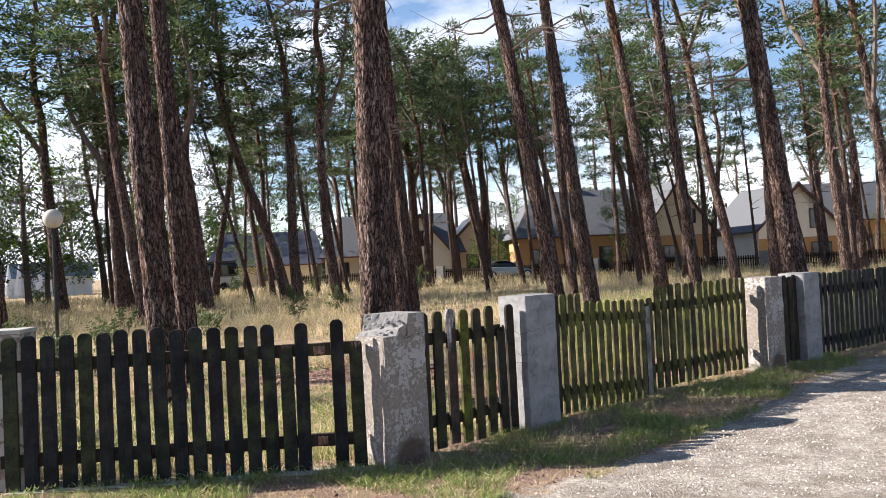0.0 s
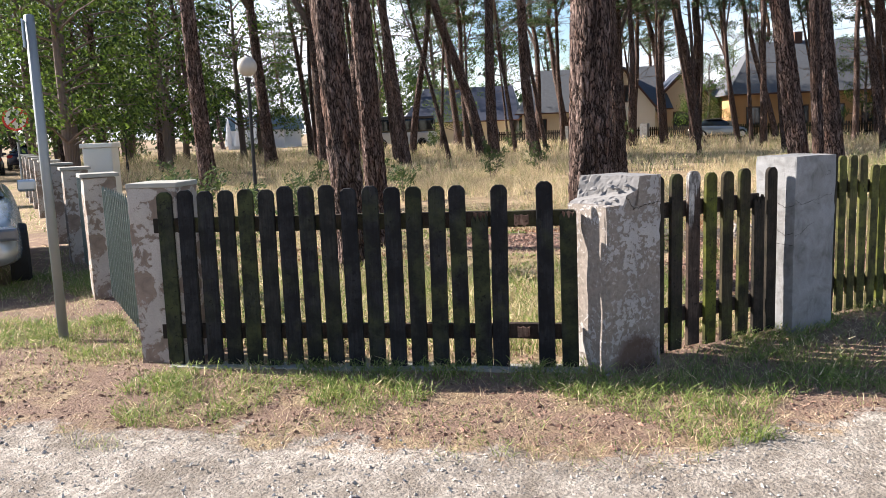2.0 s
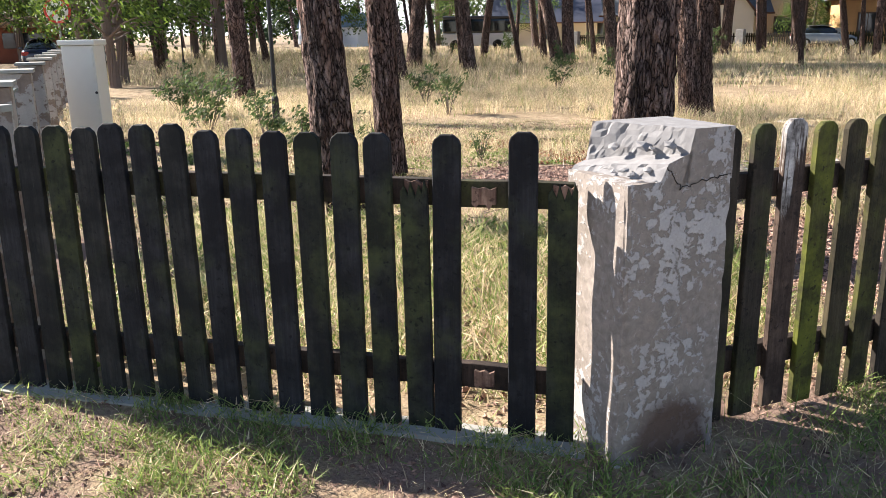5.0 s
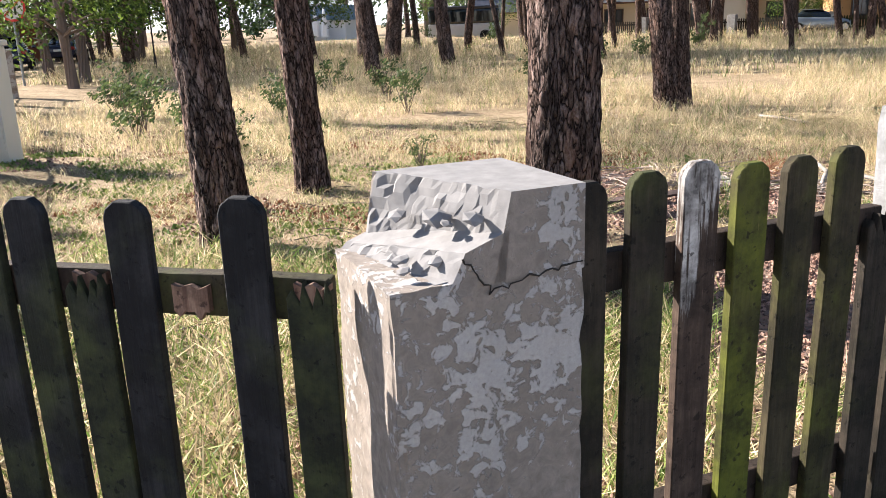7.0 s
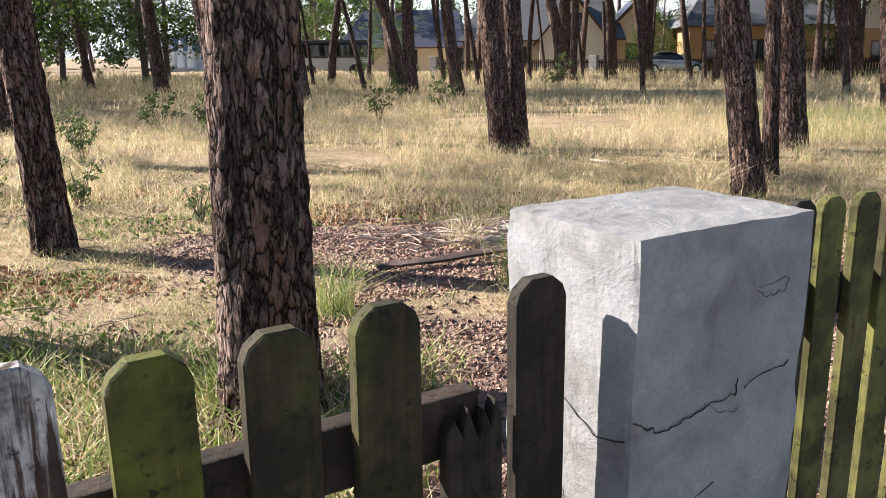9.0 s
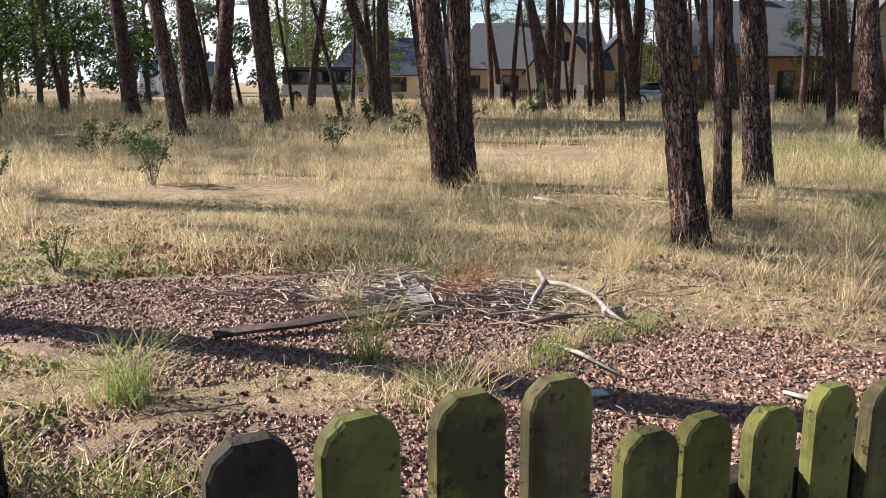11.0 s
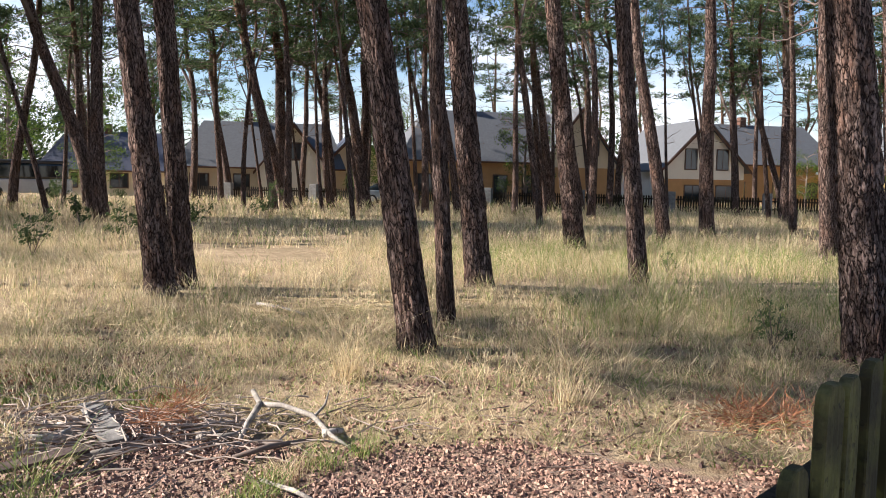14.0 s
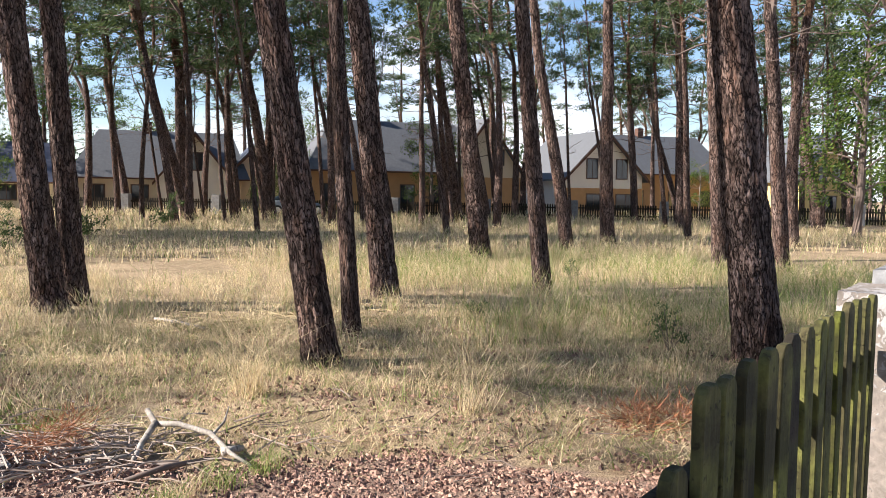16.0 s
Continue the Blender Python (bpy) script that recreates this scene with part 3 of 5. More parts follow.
def rough_block(wide, deep, tall, seed, amount=0.006, cells=12):
    """A plastered shaft with uneven faces."""
    bm = block(0, 0, -0.2, wide, deep, tall)
    bmesh.ops.subdivide_edges(bm, edges=bm.edges[:], cuts=cells, use_grid_fill=True)
    bmesh.ops.subdivide_edges(bm, edges=[e for e in bm.edges if max(v.co.z for v in e.verts) > tall * 0.55], cuts=1, use_grid_fill=True)
    for v in bm.verts:
        p = v.co.copy()
        edge = (p.x < 0.01 or p.x > wide - 0.01) + (p.y < 0.01 or p.y > deep - 0.01) + (p.z > tall - 0.01)
        v.co += Vector([amount * noise.noise(p * 5 + Vector((seed, k * 5, 0))) + 0.002 * noise.noise(p * 30 + Vector((k * 9, seed, 0))) for k in range(3)])
        if edge >= 2:
            v.co += (Vector((wide / 2, deep / 2, p.z - 0.03)) - p) * 0.025 * (0.5 + noise.noise(p * 14 + Vector((seed, 0, 0))))
    return bm


def pillar(x, y, yaw, tall, material, label, wide=PILLAR, deep=0.36, cells=12):
    """A rendered post; its origin is the foot of its front left edge."""
    root = thing("gate_pillar", line_pose(x, y, yaw), label, "pillar", "fence pillars")
    part("shaft", rough_block(wide, deep, tall, x * 9.1, cells=cells), material, root)
    return root


def lump(low, high, z0, z1, seed, lean=0.0, rough=0.012, wide=PILLAR, deep=0.36):
    """A broken stub of concrete: two outlines in plan joined by torn sides; sides in the pillar's own faces keep its plaster."""
    count, rows = 64, 9

    def ring(pts):
        total, got = sum((Vector(a) - Vector(b)).length for a, b in zip(pts, pts[1:] + pts[:1])), []
        for a, b in zip(pts, pts[1:] + pts[:1]):
            a, b = Vector(a), Vector(b)
            n = max(int(round(count / len(pts))), 1)
            got += [a.lerp(b, k / n) for k in range(n)]
        return got
    lo, hi = ring(low), ring(high)
    bm = bmesh.new()
    rings = []
    for r in range(rows + 1):
        f, line = r / rows, []
        for a, b in zip(lo, hi):
            p = a.lerp(b, f)
            q = Vector((p.x, p.y, z0 + (z1 - z0 + lean * (p.x - wide / 2)) * f))
            if 0.003 < q.x < wide - 0.003 and 0.003 < q.y < deep - 0.003:
                cell = noise.voronoi(q * 26 + Vector((seed, 0, 0)))[1][0]
                q += Vector((noise.noise(cell * 2.3), noise.noise(cell * 3.1 + Vector((4, 0, 0))), noise.noise(cell * 1.7))) * rough * (1 if 0 < r < rows else 0.5)
            line.append(bm.verts.new(q))
        rings.append(line)
    n = len(lo)
    for a, b in zip(rings, rings[1:]):
        for k in range(n):
            face = bm.faces.new((a[k], a[(k + 1) % n], b[(k + 1) % n], b[k]))
            c = face.calc_center_median()
            face.material_index = 0 if c.y < 0.004 or c.x > wide - 0.004 or c.y > deep - 0.004 else 1
    bm.faces.new(rings[-1]).material_index = 1
    bmesh.ops.recalc_face_normals(bm, faces=bm.faces)
    return bm


def board(wide, tall, thick, kind):
    c = wide * 0.26
    if kind == "clipped":
        pts = [(-wide / 2, 0), (wide / 2, 0), (wide / 2, tall - c * 1.35), (wide / 2 - c * 0.3, tall - c * 0.62), (wide / 2 - c * 1.1, tall), (-wide / 2 + c * 1.1, tall), (-wide / 2 + c * 0.3, tall - c * 0.62), (-wide / 2, tall - c * 1.35)]
    else:
        pts = [(-wide / 2, 0), (wide / 2, 0), (wide / 2, tall * 0.97), (wide * 0.38, tall), (wide * 0.3, tall * 0.955), (wide * 0.18, tall * 0.985), (wide * 0.06, tall * 0.94), (-wide * 0.12, tall * 0.995), (-wide * 0.22, tall * 0.95), (-wide * 0.36, tall * 0.98), (-wide / 2, tall * 0.96)]
    bm = outline(pts, -thick / 2, thick / 2)
    bmesh.ops.bevel(bm, geom=[e for e in bm.edges if abs(e.verts[0].co.y - e.verts[1].co.y) < 1e-5], offset=0.003, segments=1, affect="EDGES")
    me = bpy.data.meshes.new("picket")
    bm.to_mesh(me)
    bm.free()
    return me


def picket_panel(x, y, yaw, run, pitch, first, count, material, label, low=0.0, top=1.135, wide=0.1, broken=(), missing=(), special=None, rails=(0.17, 0.27), rise=0.0, thick=0.028, rail_from=-0.1, jitter=1.0, snap=0.17, shift=None, drop=None):
    rng = random.Random(count * 7 + int(x * 10))
    root = thing("picket_fence", line_pose(x, y, yaw), label, "fence", "picket fence panels")
    shared = {}
    tilt = math.degrees(math.atan2(rise, run))
    for z in (low + rails[0], top - rails[1]):
        bm = block(rail_from, 0.016, 0, run, 0.058, 0.095, 0.005)
        bmesh.ops.subdivide_edges(bm, edges=[e for e in bm.edges if e.calc_length() > 0.5], cuts=14)
        for v in bm.verts:
            v.co += Vector((0, 0.003 * noise.noise(v.co * 6), 0.006 * noise.noise(v.co * 5 + Vector((x, 0, z * 9)))))
        part("rail", bm, RAILWOOD, root, "dark wooden rail", pose(0, 0, z, 0, -tilt, 0))
    for i in range(count):
        if i in missing:
            continue
        mat = (special or {}).get(i, material)
        kind = "snapped" if i in broken else "clipped"
        key = (mat.name, kind)
        if key not in shared:
            shared[key] = board(wide, (top - low) if kind == "clipped" else top - low - snap, thick, kind)
            shared[key].materials.append(mat)
        u = first + i * pitch + (shift or {}).get(i, 0.0)
        lift = low + rise * u / run - (drop or {}).get(i, 0.0)
        part("picket", shared[key], mat, root, m=pose(u, 0, lift + jitter * rng.uniform(-0.014, 0.014), rng.uniform(-0.5, 0.5), jitter * rng.uniform(-0.45, 0.45), rng.uniform(-2.5, 2.5)))
    return root


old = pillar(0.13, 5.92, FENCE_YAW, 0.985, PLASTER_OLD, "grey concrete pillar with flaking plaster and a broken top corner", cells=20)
stub = part("broken_top", lump([(0.215, 0.0), (PILLAR, 0.0), (PILLAR, 0.36), (0.07, 0.36), (0.12, 0.25), (0.17, 0.12)], [(0.255, 0.0), (PILLAR, 0.0), (PILLAR, 0.36), (0.10, 0.36), (0.17, 0.24), (0.215, 0.11)], 0.975, 1.15, 3), PLASTER_OLD, old, "last of the smooth concrete top")
stub.data.materials.append(BARE)
ledge = part("broken_ledge", lump([(0.12, 0.0), (0.24, 0.0), (0.2, 0.1), (0.1, 0.36), (0.0, 0.36), (0.05, 0.2)], [(0.155, 0.0), (0.25, 0.0), (0.22, 0.1), (0.12, 0.36), (0.03, 0.36), (0.085, 0.2)], 0.975, 1.062, 8, 0.35, 0.016), PLASTER_OLD, old, "rough ledge of broken concrete")
ledge.data.materials.append(BARE)
step = part("broken_step", lump([(0.004, 0.004), (0.16, 0.004), (0.1, 0.2), (0.02, 0.355), (0.004, 0.355)], [(0.02, 0.02), (0.14, 0.01), (0.08, 0.2), (0.02, 0.33), (0.012, 0.33)], 0.975, 1.0, 5, 0.12, 0.012), BARE, old, "crumbling lower step")
step.data.materials.append(BARE)
crack([(0.15, 1.03), (0.18, 0.995), (0.205, 0.962), (0.27, 0.972), (0.34, 0.985), (0.415, 0.99)], old, 0.0026)
rng = random.Random(4)
for cx, cy, z, size in ((0.155, 0.13, 1.085, 0.034), (0.2, 0.05, 1.095, 0.026), (0.11, 0.24, 1.075, 0.024), (0.07, 0.12, 1.012, 0.02), (0.05, 0.06, 1.008, 0.015), (0.12, 0.06, 1.02, 0.018), (0.16, 0.09, 1.08, 0.016)):
    chunk = bmesh.new()
    bmesh.ops.create_icosphere(chunk, subdivisions=1, radius=size)
    for v in chunk.verts:
        v.co += v.co.normalized() * size * 0.4 * noise.noise(v.co * 40 + Vector((cx * 70, 0, 0)))
        v.co.z *= 0.4
    part("rubble", chunk, BARE, old, "loose broken concrete", pose(cx, cy, z, rng.uniform(-20, 20), rng.uniform(-20, 20), rng.uniform(0, 360)))

white = pillar(1.415, 6.890, FENCE_YAW, 1.195, PLASTER_WHITE, "whitewashed concrete pillar with fine cracks and stains", deep=0.32)
crack([(0.0, 0.905), (0.035, 0.887), (0.07, 0.872), (0.12, 0.882), (0.18, 0.894), (0.24, 0.90), (0.243, 0.925)], white)
crack([(0.26, 0.905), (0.31, 0.92), (0.38, 0.93)], white, 0.0015)
crack([(0.0, 0.66), (0.07, 0.68), (0.13, 0.72), (0.2, 0.745)], white, 0.0013)
crack([(0.16, 0.90), (0.2, 0.875), (0.25, 0.87)], white, 0.0008)
crack([(0.28, 1.075), (0.31, 1.055), (0.35, 1.065), (0.365, 1.085), (0.28, 1.078)], white, 0.0009)
for z, rise in ((0.90, -0.05), (0.72, -0.06), (0.60, 0.0)):
    c = crack([(0.0, z), (0.04, z + rise * 0.5), (0.1, z + rise), (0.16, z + rise * 0.6)], white, 0.0015)
    c.matrix_basis = pose(0, 0.17, 0, 0, 0, -90)

pillar(4.88, 9.30, LONG_YAW, 1.15, PLASTER_OLD, "grey flaking concrete pillar beside the track")
pillar(5.74, 9.93, LONG_YAW, 1.16, PLASTER_WHITE, "white concrete pillar at the end of a short fence")
corner = pillar(-2.885, 6.05, 0, 1.155, PLASTER_DIRTY, "dirty plastered corner pillar with peeling coat", 0.335, 0.30)
part("cap", block(-0.006, -0.006, 1.156, 0.341, 0.306, 1.187, 0.006), KERB, corner, "thin concrete cap")

picket_panel(-2.62, 6.03, 0.5, 2.57, 0.1348, -0.008, 20, DARKWOOD, "black-stained wooden picket fence on a concrete kerb", broken=(15, 19), missing=(17,), low=0.0, special={3: MOSSDARK, 8: MOSSDARK, 12: MOSSDARK, 5: MOSSDARK}, shift={16: -0.031, 17: -0.026, 18: -0.019, 19: -0.013})
DARK_PANEL = bpy.data.objects["picket_fence"]
for u, z, w, h in ((15, 0.875, 0.085, 0.085), (17, 0.88, 0.085, 0.06), (17, 0.19, 0.075, 0.06), (19, 0.875, 0.08, 0.08)):
    r = random.Random(int(u * 10 + z * 100))
    pts = [(-w / 2, 0.0)] + [(-w / 2 + w * q / 7, -h * r.uniform(0.0, 0.35) if q % 2 else 0.0) for q in range(1, 7)] + [(w / 2, 0.0), (w / 2, h), (w / 4, h * 0.85), (0, h), (-w / 4, h * 0.9), (-w / 2, h)]
    part("splinter", outline(pts, -0.004, 0.013), RAWWOOD, DARK_PANEL, "splintered raw wood left on the rail", pose((2.014, 0, 2.258, 0, 2.54)[u - 15], 0, z))
picket_panel(0.456, 6.29, FENCE_YAW, 0.93, 0.152, 0.0, 8, MOSSWOOD, "mossy wooden picket fence between two pillars", broken=(6,), low=0.02, special={0: DARKMOSS, 1: DARKMOSS, 2: PEELWOOD, 3: GREENWOOD, 6: DARKMOSS, 7: DARKMOSS}, shift={7: -0.03})
picket_panel(1.682, 7.312, LONG_YAW, 1.56, 0.1103, 0.137, 13, OLIVEWOOD, "sagging mossy wooden picket fence beside the track", low=0.03, top=1.18, wide=0.078, thick=0.024, rise=-0.085, jitter=0.7, special={0: DARKMOSS, 5: GREENWOOD, 9: GREENWOOD}, drop={i: 0.065 for i in range(4, 13)})
picket_panel(1.63, 7.391, LONG_YAW, 3.70, 0.134, 1.60, 16, OLIVEWOOD, "mossy wooden picket fence bay further along the track", low=0.02, top=1.14, wide=0.085, thick=0.024, rise=0.03, rail_from=1.5, jitter=0.7, special={0: DARKMOSS, 4: GREENWOOD, 7: RAILWOOD, 11: GREENWOOD}, drop={0: 0.25, 1: 0.11})
for u, tall in ((1.68, 0.95),):
    post = block(-0.04, 0.06, -0.15, 0.04, 0.13, tall, 0.008)
    tagged(part("fence_post", post, GREYBOARD, m=line_pose(1.67, 7.33, LONG_YAW) @ pose(u, 0, 0)), "weathered wooden post where two fence bays meet", "fence post")
picket_panel(5.14, 9.67, LONG_YAW, 0.62, 0.136, 0.06, 5, DARKMOSS, "short dark wooden picket fence between pillars")
picket_panel(6.03, 10.27, 33, 5.2, 0.15, 0.06, 34, DARKWOOD, "dark wooden picket fence further along the track")
bm = block(-2.66, 5.955, -0.2, 0.02, 6.10, 0.002)
bmesh.ops.subdivide_edges(bm, edges=bm.edges[:], cuts=12, use_grid_fill=True)
for v in bm.verts:
    v.co += Vector((0, 0.02 * noise.noise(v.co * 4), 0.014 * noise.noise(v.co * 7)))
tagged(part("fence_kerb", bm, KERB), "low weathered concrete kerb under the fence", "kerb")


# ---- side fence with iron railings ----
def rail_bay(x, y, yaw, run):
    root = thing("iron_railing", line_pose(x, y, yaw), "green painted iron railing between low pillars", "railing", "side railings")
    part("rail", block(0, -0.015, 0.98, run, 0.015, 1.01, 0.003), METAL_GREEN, root)
    part("rail", block(0, -0.015, 0.12, run, 0.015, 0.15, 0.003), METAL_GREEN, root)
    bar = bpy.data.meshes.new("bar")
    bm = spin([(0.008, 0.06), (0.008, 1.04), (0.002, 1.07)], 6)
    bm.to_mesh(bar)
    bm.free()
    bar.materials.append(METAL_GREEN)
    for i in range(int(run / 0.11)):
        part("bar", bar, METAL_GREEN, root, m=pose(0.06 + i * 0.11, 0.022, 0, 0, 0, 0))


SIDE = Vector((-0.61, 0.79, 0)).normalized()
for i in range(1, 9):
    p = Vector((-2.80, 6.10, 0)) + SIDE * 2.45 * i
    post = pillar(p.x - 0.16, p.y, 37.7, 1.13, PLASTER_DIRTY, "dirty plastered pillar of the side fence", 0.28, 0.28)
    part("cap", block(-0.03, -0.03, 1.135, 0.31, 0.31, 1.17, 0.006), KERB, post, "thin concrete cap")
for i in range(8):
    p = Vector((-2.80, 6.14, 0)) + SIDE * (2.45 * i + 0.22)
    rail_bay(p.x, p.y, math.degrees(math.atan2(SIDE.y, SIDE.x)), 2.1)


# ---- street furniture ----
def sign_post():
    root = thing("sign_post", pose(-3.88, 6.69, 0), "tall grey metal post with a small blue plate", "sign post")
    part("post", spin([(0.036, -0.2), (0.035, 2.37), (0.02, 2.38)], 16), METAL_GREY, root, smooth=True)
    part("plate", block(-0.09, -0.045, 2.14, 0.09, -0.037, 2.34, 0.002), plain("blue_white_enamel", (0.45, 0.55, 0.68), 0.4), root, "small pale blue plate", pose(0, 0, 0, 0, 0, -62))


def round_sign():
    root = thing("road_sign", pose(-18.5, 26.4, 0, 0, 0, 34), "round no-left-turn sign on a thin metal post", "road sign")
    part("post", spin([(0.04, -0.2), (0.04, 2.72)], 10), METAL_GREY, root)
    face = pose(0, -0.06, 2.3, 90, 0, 0)
    part("disc", spin([(0.40, 0), (0.40, 0.012), (0.39, 0.016)], 40), plain("sign_red", (0.6, 0.03, 0.03), 0.4, vary=0.1), root, "red rim", face)
    part("field", spin([(0.325, 0.0), (0.325, 0.02)], 40), plain("sign_white", (0.75, 0.75, 0.73), 0.4, vary=0.1), root, "white field", face)
    black = plain("sign_black", (0.02, 0.02, 0.02), 0.5)
    part("arrow", outline([(0.06, -0.2), (0.12, -0.2), (0.12, 0.1), (-0.08, 0.1), (-0.08, 0.17), (-0.24, 0.06), (-0.08, -0.04), (-0.08, 0.04), (0.06, 0.04)], -0.088, -0.082), black, root, "black left arrow", pose(0, 0, 2.3))
    part("bar", outline([(-0.25, -0.21), (-0.21, -0.25), (0.25, 0.21), (0.21, 0.25)], -0.094, -0.089), plain("sign_red_bar", (0.6, 0.03, 0.03), 0.4, vary=0.1), root, "red diagonal bar", pose(0, 0, 2.3))


def lamp_post(x, y, tall):
    root = thing("street_lamp", pose(x, y, height(x, y)), "slim black lamp post with a globe lamp", "street lamp", "globe lamps")
    part("pole", spin([(0.06, -0.2), (0.06, 0.5), (0.036, 0.55), (0.032, tall - 0.3), (0.05, tall - 0.28), (0.06, tall - 0.2)], 12), METAL_BLACK, root)
    globe = bmesh.new()
    bmesh.ops.create_uvsphere(globe, u_segments=24, v_segments=16, radius=0.185)
    part("globe", globe, plain("frosted_acrylic", (0.5, 0.46, 0.4), 0.25, vary=0.12), root, "frosted globe", pose(0, 0, tall), True)


def cabinet():
    root = thing("utility_cabinet", pose(-7.2, 12.85, 0, 0, 0, 12), "cream utility cabinet behind the side fence", "cabinet")
    part("body", block(-0.22, -0.16, -0.15, 0.22, 0.16, 1.36, 0.012), BOXGREY, root)
    part("lid", block(-0.25, -0.19, 1.362, 0.25, 0.19, 1.43, 0.015), BOXGREY, root, "overhanging lid")
    part("door", block(-0.2, -0.172, 0.1, 0.2, -0.162, 1.33, 0.004), BOXGREY, root, "flat door")
    part("lock", spin([(0.018, 0), (0.018, 0.014)], 10), METAL_BLACK, root, "small lock", pose(0.2, -0.173, 0.75, 90, 0, 0))


sign_post()
round_sign()
lamp_post(-5.95, 15.9, 2.82)
lamp_post(-20.4, 36.5, 2.9)
cabinet()

# ---- parked cars ----
RUBBER = plain("tyre_rubber", (0.02, 0.02, 0.02), 0.85)
ALLOY = plain("alloy", (0.5, 0.5, 0.52), 0.3, 0.9, vary=0.1)
GLASS = Nodes("dark_car_glass", 0.04, 0, 0.6).done((0.012, 0.016, 0.018))
LAMPGLASS = plain("headlight_glass", (0.16, 0.17, 0.19), 0.1, 0.3, 0.6, 0.5)
REDLENS = plain("tail_light", (0.35, 0.015, 0.012), 0.2)
BLACKTRIM = plain("black_plastic", (0.015, 0.015, 0.017), 0.6)


def rounded(ob):
    ob.modifiers.new("rounded", "SUBSURF").render_levels = 2
    ob.modifiers["rounded"].levels = 2


def car(m, paint, label):
    """A saloon along y: nose at y = 0, tail at y = 4.5."""
    root = thing("car", m, label, "car", "parked cars")
    stations = ((0.0, 0.62, 0.28, 0.50), (0.12, 0.76, 0.22, 0.66), (0.5, 0.85, 0.2, 0.76), (1.25, 0.88, 0.2, 0.90), (1.5, 0.89, 0.2, 0.94), (3.3, 0.89, 0.2, 0.98), (4.0, 0.86, 0.22, 1.0), (4.38, 0.78, 0.26, 0.96), (4.5, 0.66, 0.34, 0.80))
    bm, rings = bmesh.new(), []
    for y, w, lo, hi in stations:
        shape = ((-w * 0.9, lo), (-w, lo + 0.12), (-w * 1.0, (lo + hi) / 2), (-w * 0.94, hi - 0.08), (-w * 0.8, hi), (0, hi + 0.035), (w * 0.8, hi), (w * 0.94, hi - 0.08), (w, (lo + hi) / 2), (w, lo + 0.12), (w * 0.9, lo))
        rings.append([bm.verts.new((x, y, z)) for x, z in shape])
    for a, b in zip(rings, rings[1:]):
        for i in range(11):
            bm.faces.new((a[i], a[(i + 1) % 11], b[(i + 1) % 11], b[i]))
    bm.faces.new(rings[0]), bm.faces.new(rings[-1][::-1])
    bmesh.ops.recalc_face_normals(bm, faces=bm.faces)
    rounded(part("body", bm, paint, root, smooth=True))
    bm = bmesh.new()
    rings = [[bm.verts.new((x * w, y, z)) for x, z in ((-1, lo), (-0.8, hi), (0, hi + 0.03), (0.8, hi), (1, lo))] for y, w, lo, hi in ((1.28, 0.76, 0.90, 0.93), (2.0, 0.72, 0.95, 1.39), (2.9, 0.72, 0.97, 1.43), (3.5, 0.70, 0.98, 1.33), (4.05, 0.72, 0.99, 1.02))]
    for a, b in zip(rings, rings[1:]):
        for i in range(4):
            bm.faces.new((a[i], a[i + 1], b[i + 1], b[i]))
    bmesh.ops.recalc_face_normals(bm, faces=bm.faces)
    rounded(part("glazing", bm, GLASS, root, "dark car windows", smooth=True))
    part("roof", tube([(0, 1.98, 1.40), (0, 2.5, 1.445), (0, 2.95, 1.445), (0, 3.5, 1.345)], [0.02] * 4, 6, block(-0.58, 2.02, 1.415, 0.58, 3.45, 1.445, 0.012)), paint, root)
    for x in (-0.86, 0.86):
        for y in (0.85, 3.6):
            wheel = part("wheel", spin([(0.20, -0.1), (0.30, -0.1), (0.32, -0.07), (0.32, 0.07), (0.30, 0.1), (0.20, 0.1)], 24), RUBBER, root, "black tyre", pose(x * 0.93, y, 0.32, 0, 90, 0))
            part("rim", spin([(0.02, -0.105), (0.20, -0.1), (0.2, 0.1), (0.02, 0.105)], 12), ALLOY, wheel, "alloy rim")
        s = 1 if x > 0 else -1
        part("headlight", block(min(s * 0.42, s * 0.8), 0.06, 0.53, max(s * 0.42, s * 0.8), 0.30, 0.66, 0.03), LAMPGLASS, root, "clear headlight")
        part("tail_light", block(min(s * 0.48, s * 0.79), 4.33, 0.70, max(s * 0.48, s * 0.79), 4.47, 0.86, 0.02), REDLENS, root, "red tail light")
        part("mirror", block(min(s * 0.87, s * 1.07), 1.62, 0.93, max(s * 0.87, s * 1.07), 1.74, 1.07, 0.03), paint, root, "wing mirror")
    part("grille", block(-0.42, -0.012, 0.44, 0.42, 0.08, 0.56, 0.01), BLACKTRIM, root, "black grille")
    part("air_intake", block(-0.6, 0.0, 0.27, 0.6, 0.1, 0.36, 0.01), BLACKTRIM, root, "black lower intake")
    part("number_plate", block(-0.26, 4.49, 0.62, 0.26, 4.515, 0.73, 0.003), plain("plate_white", (0.7, 0.7, 0.68), 0.5), root, "white plate")
    return root


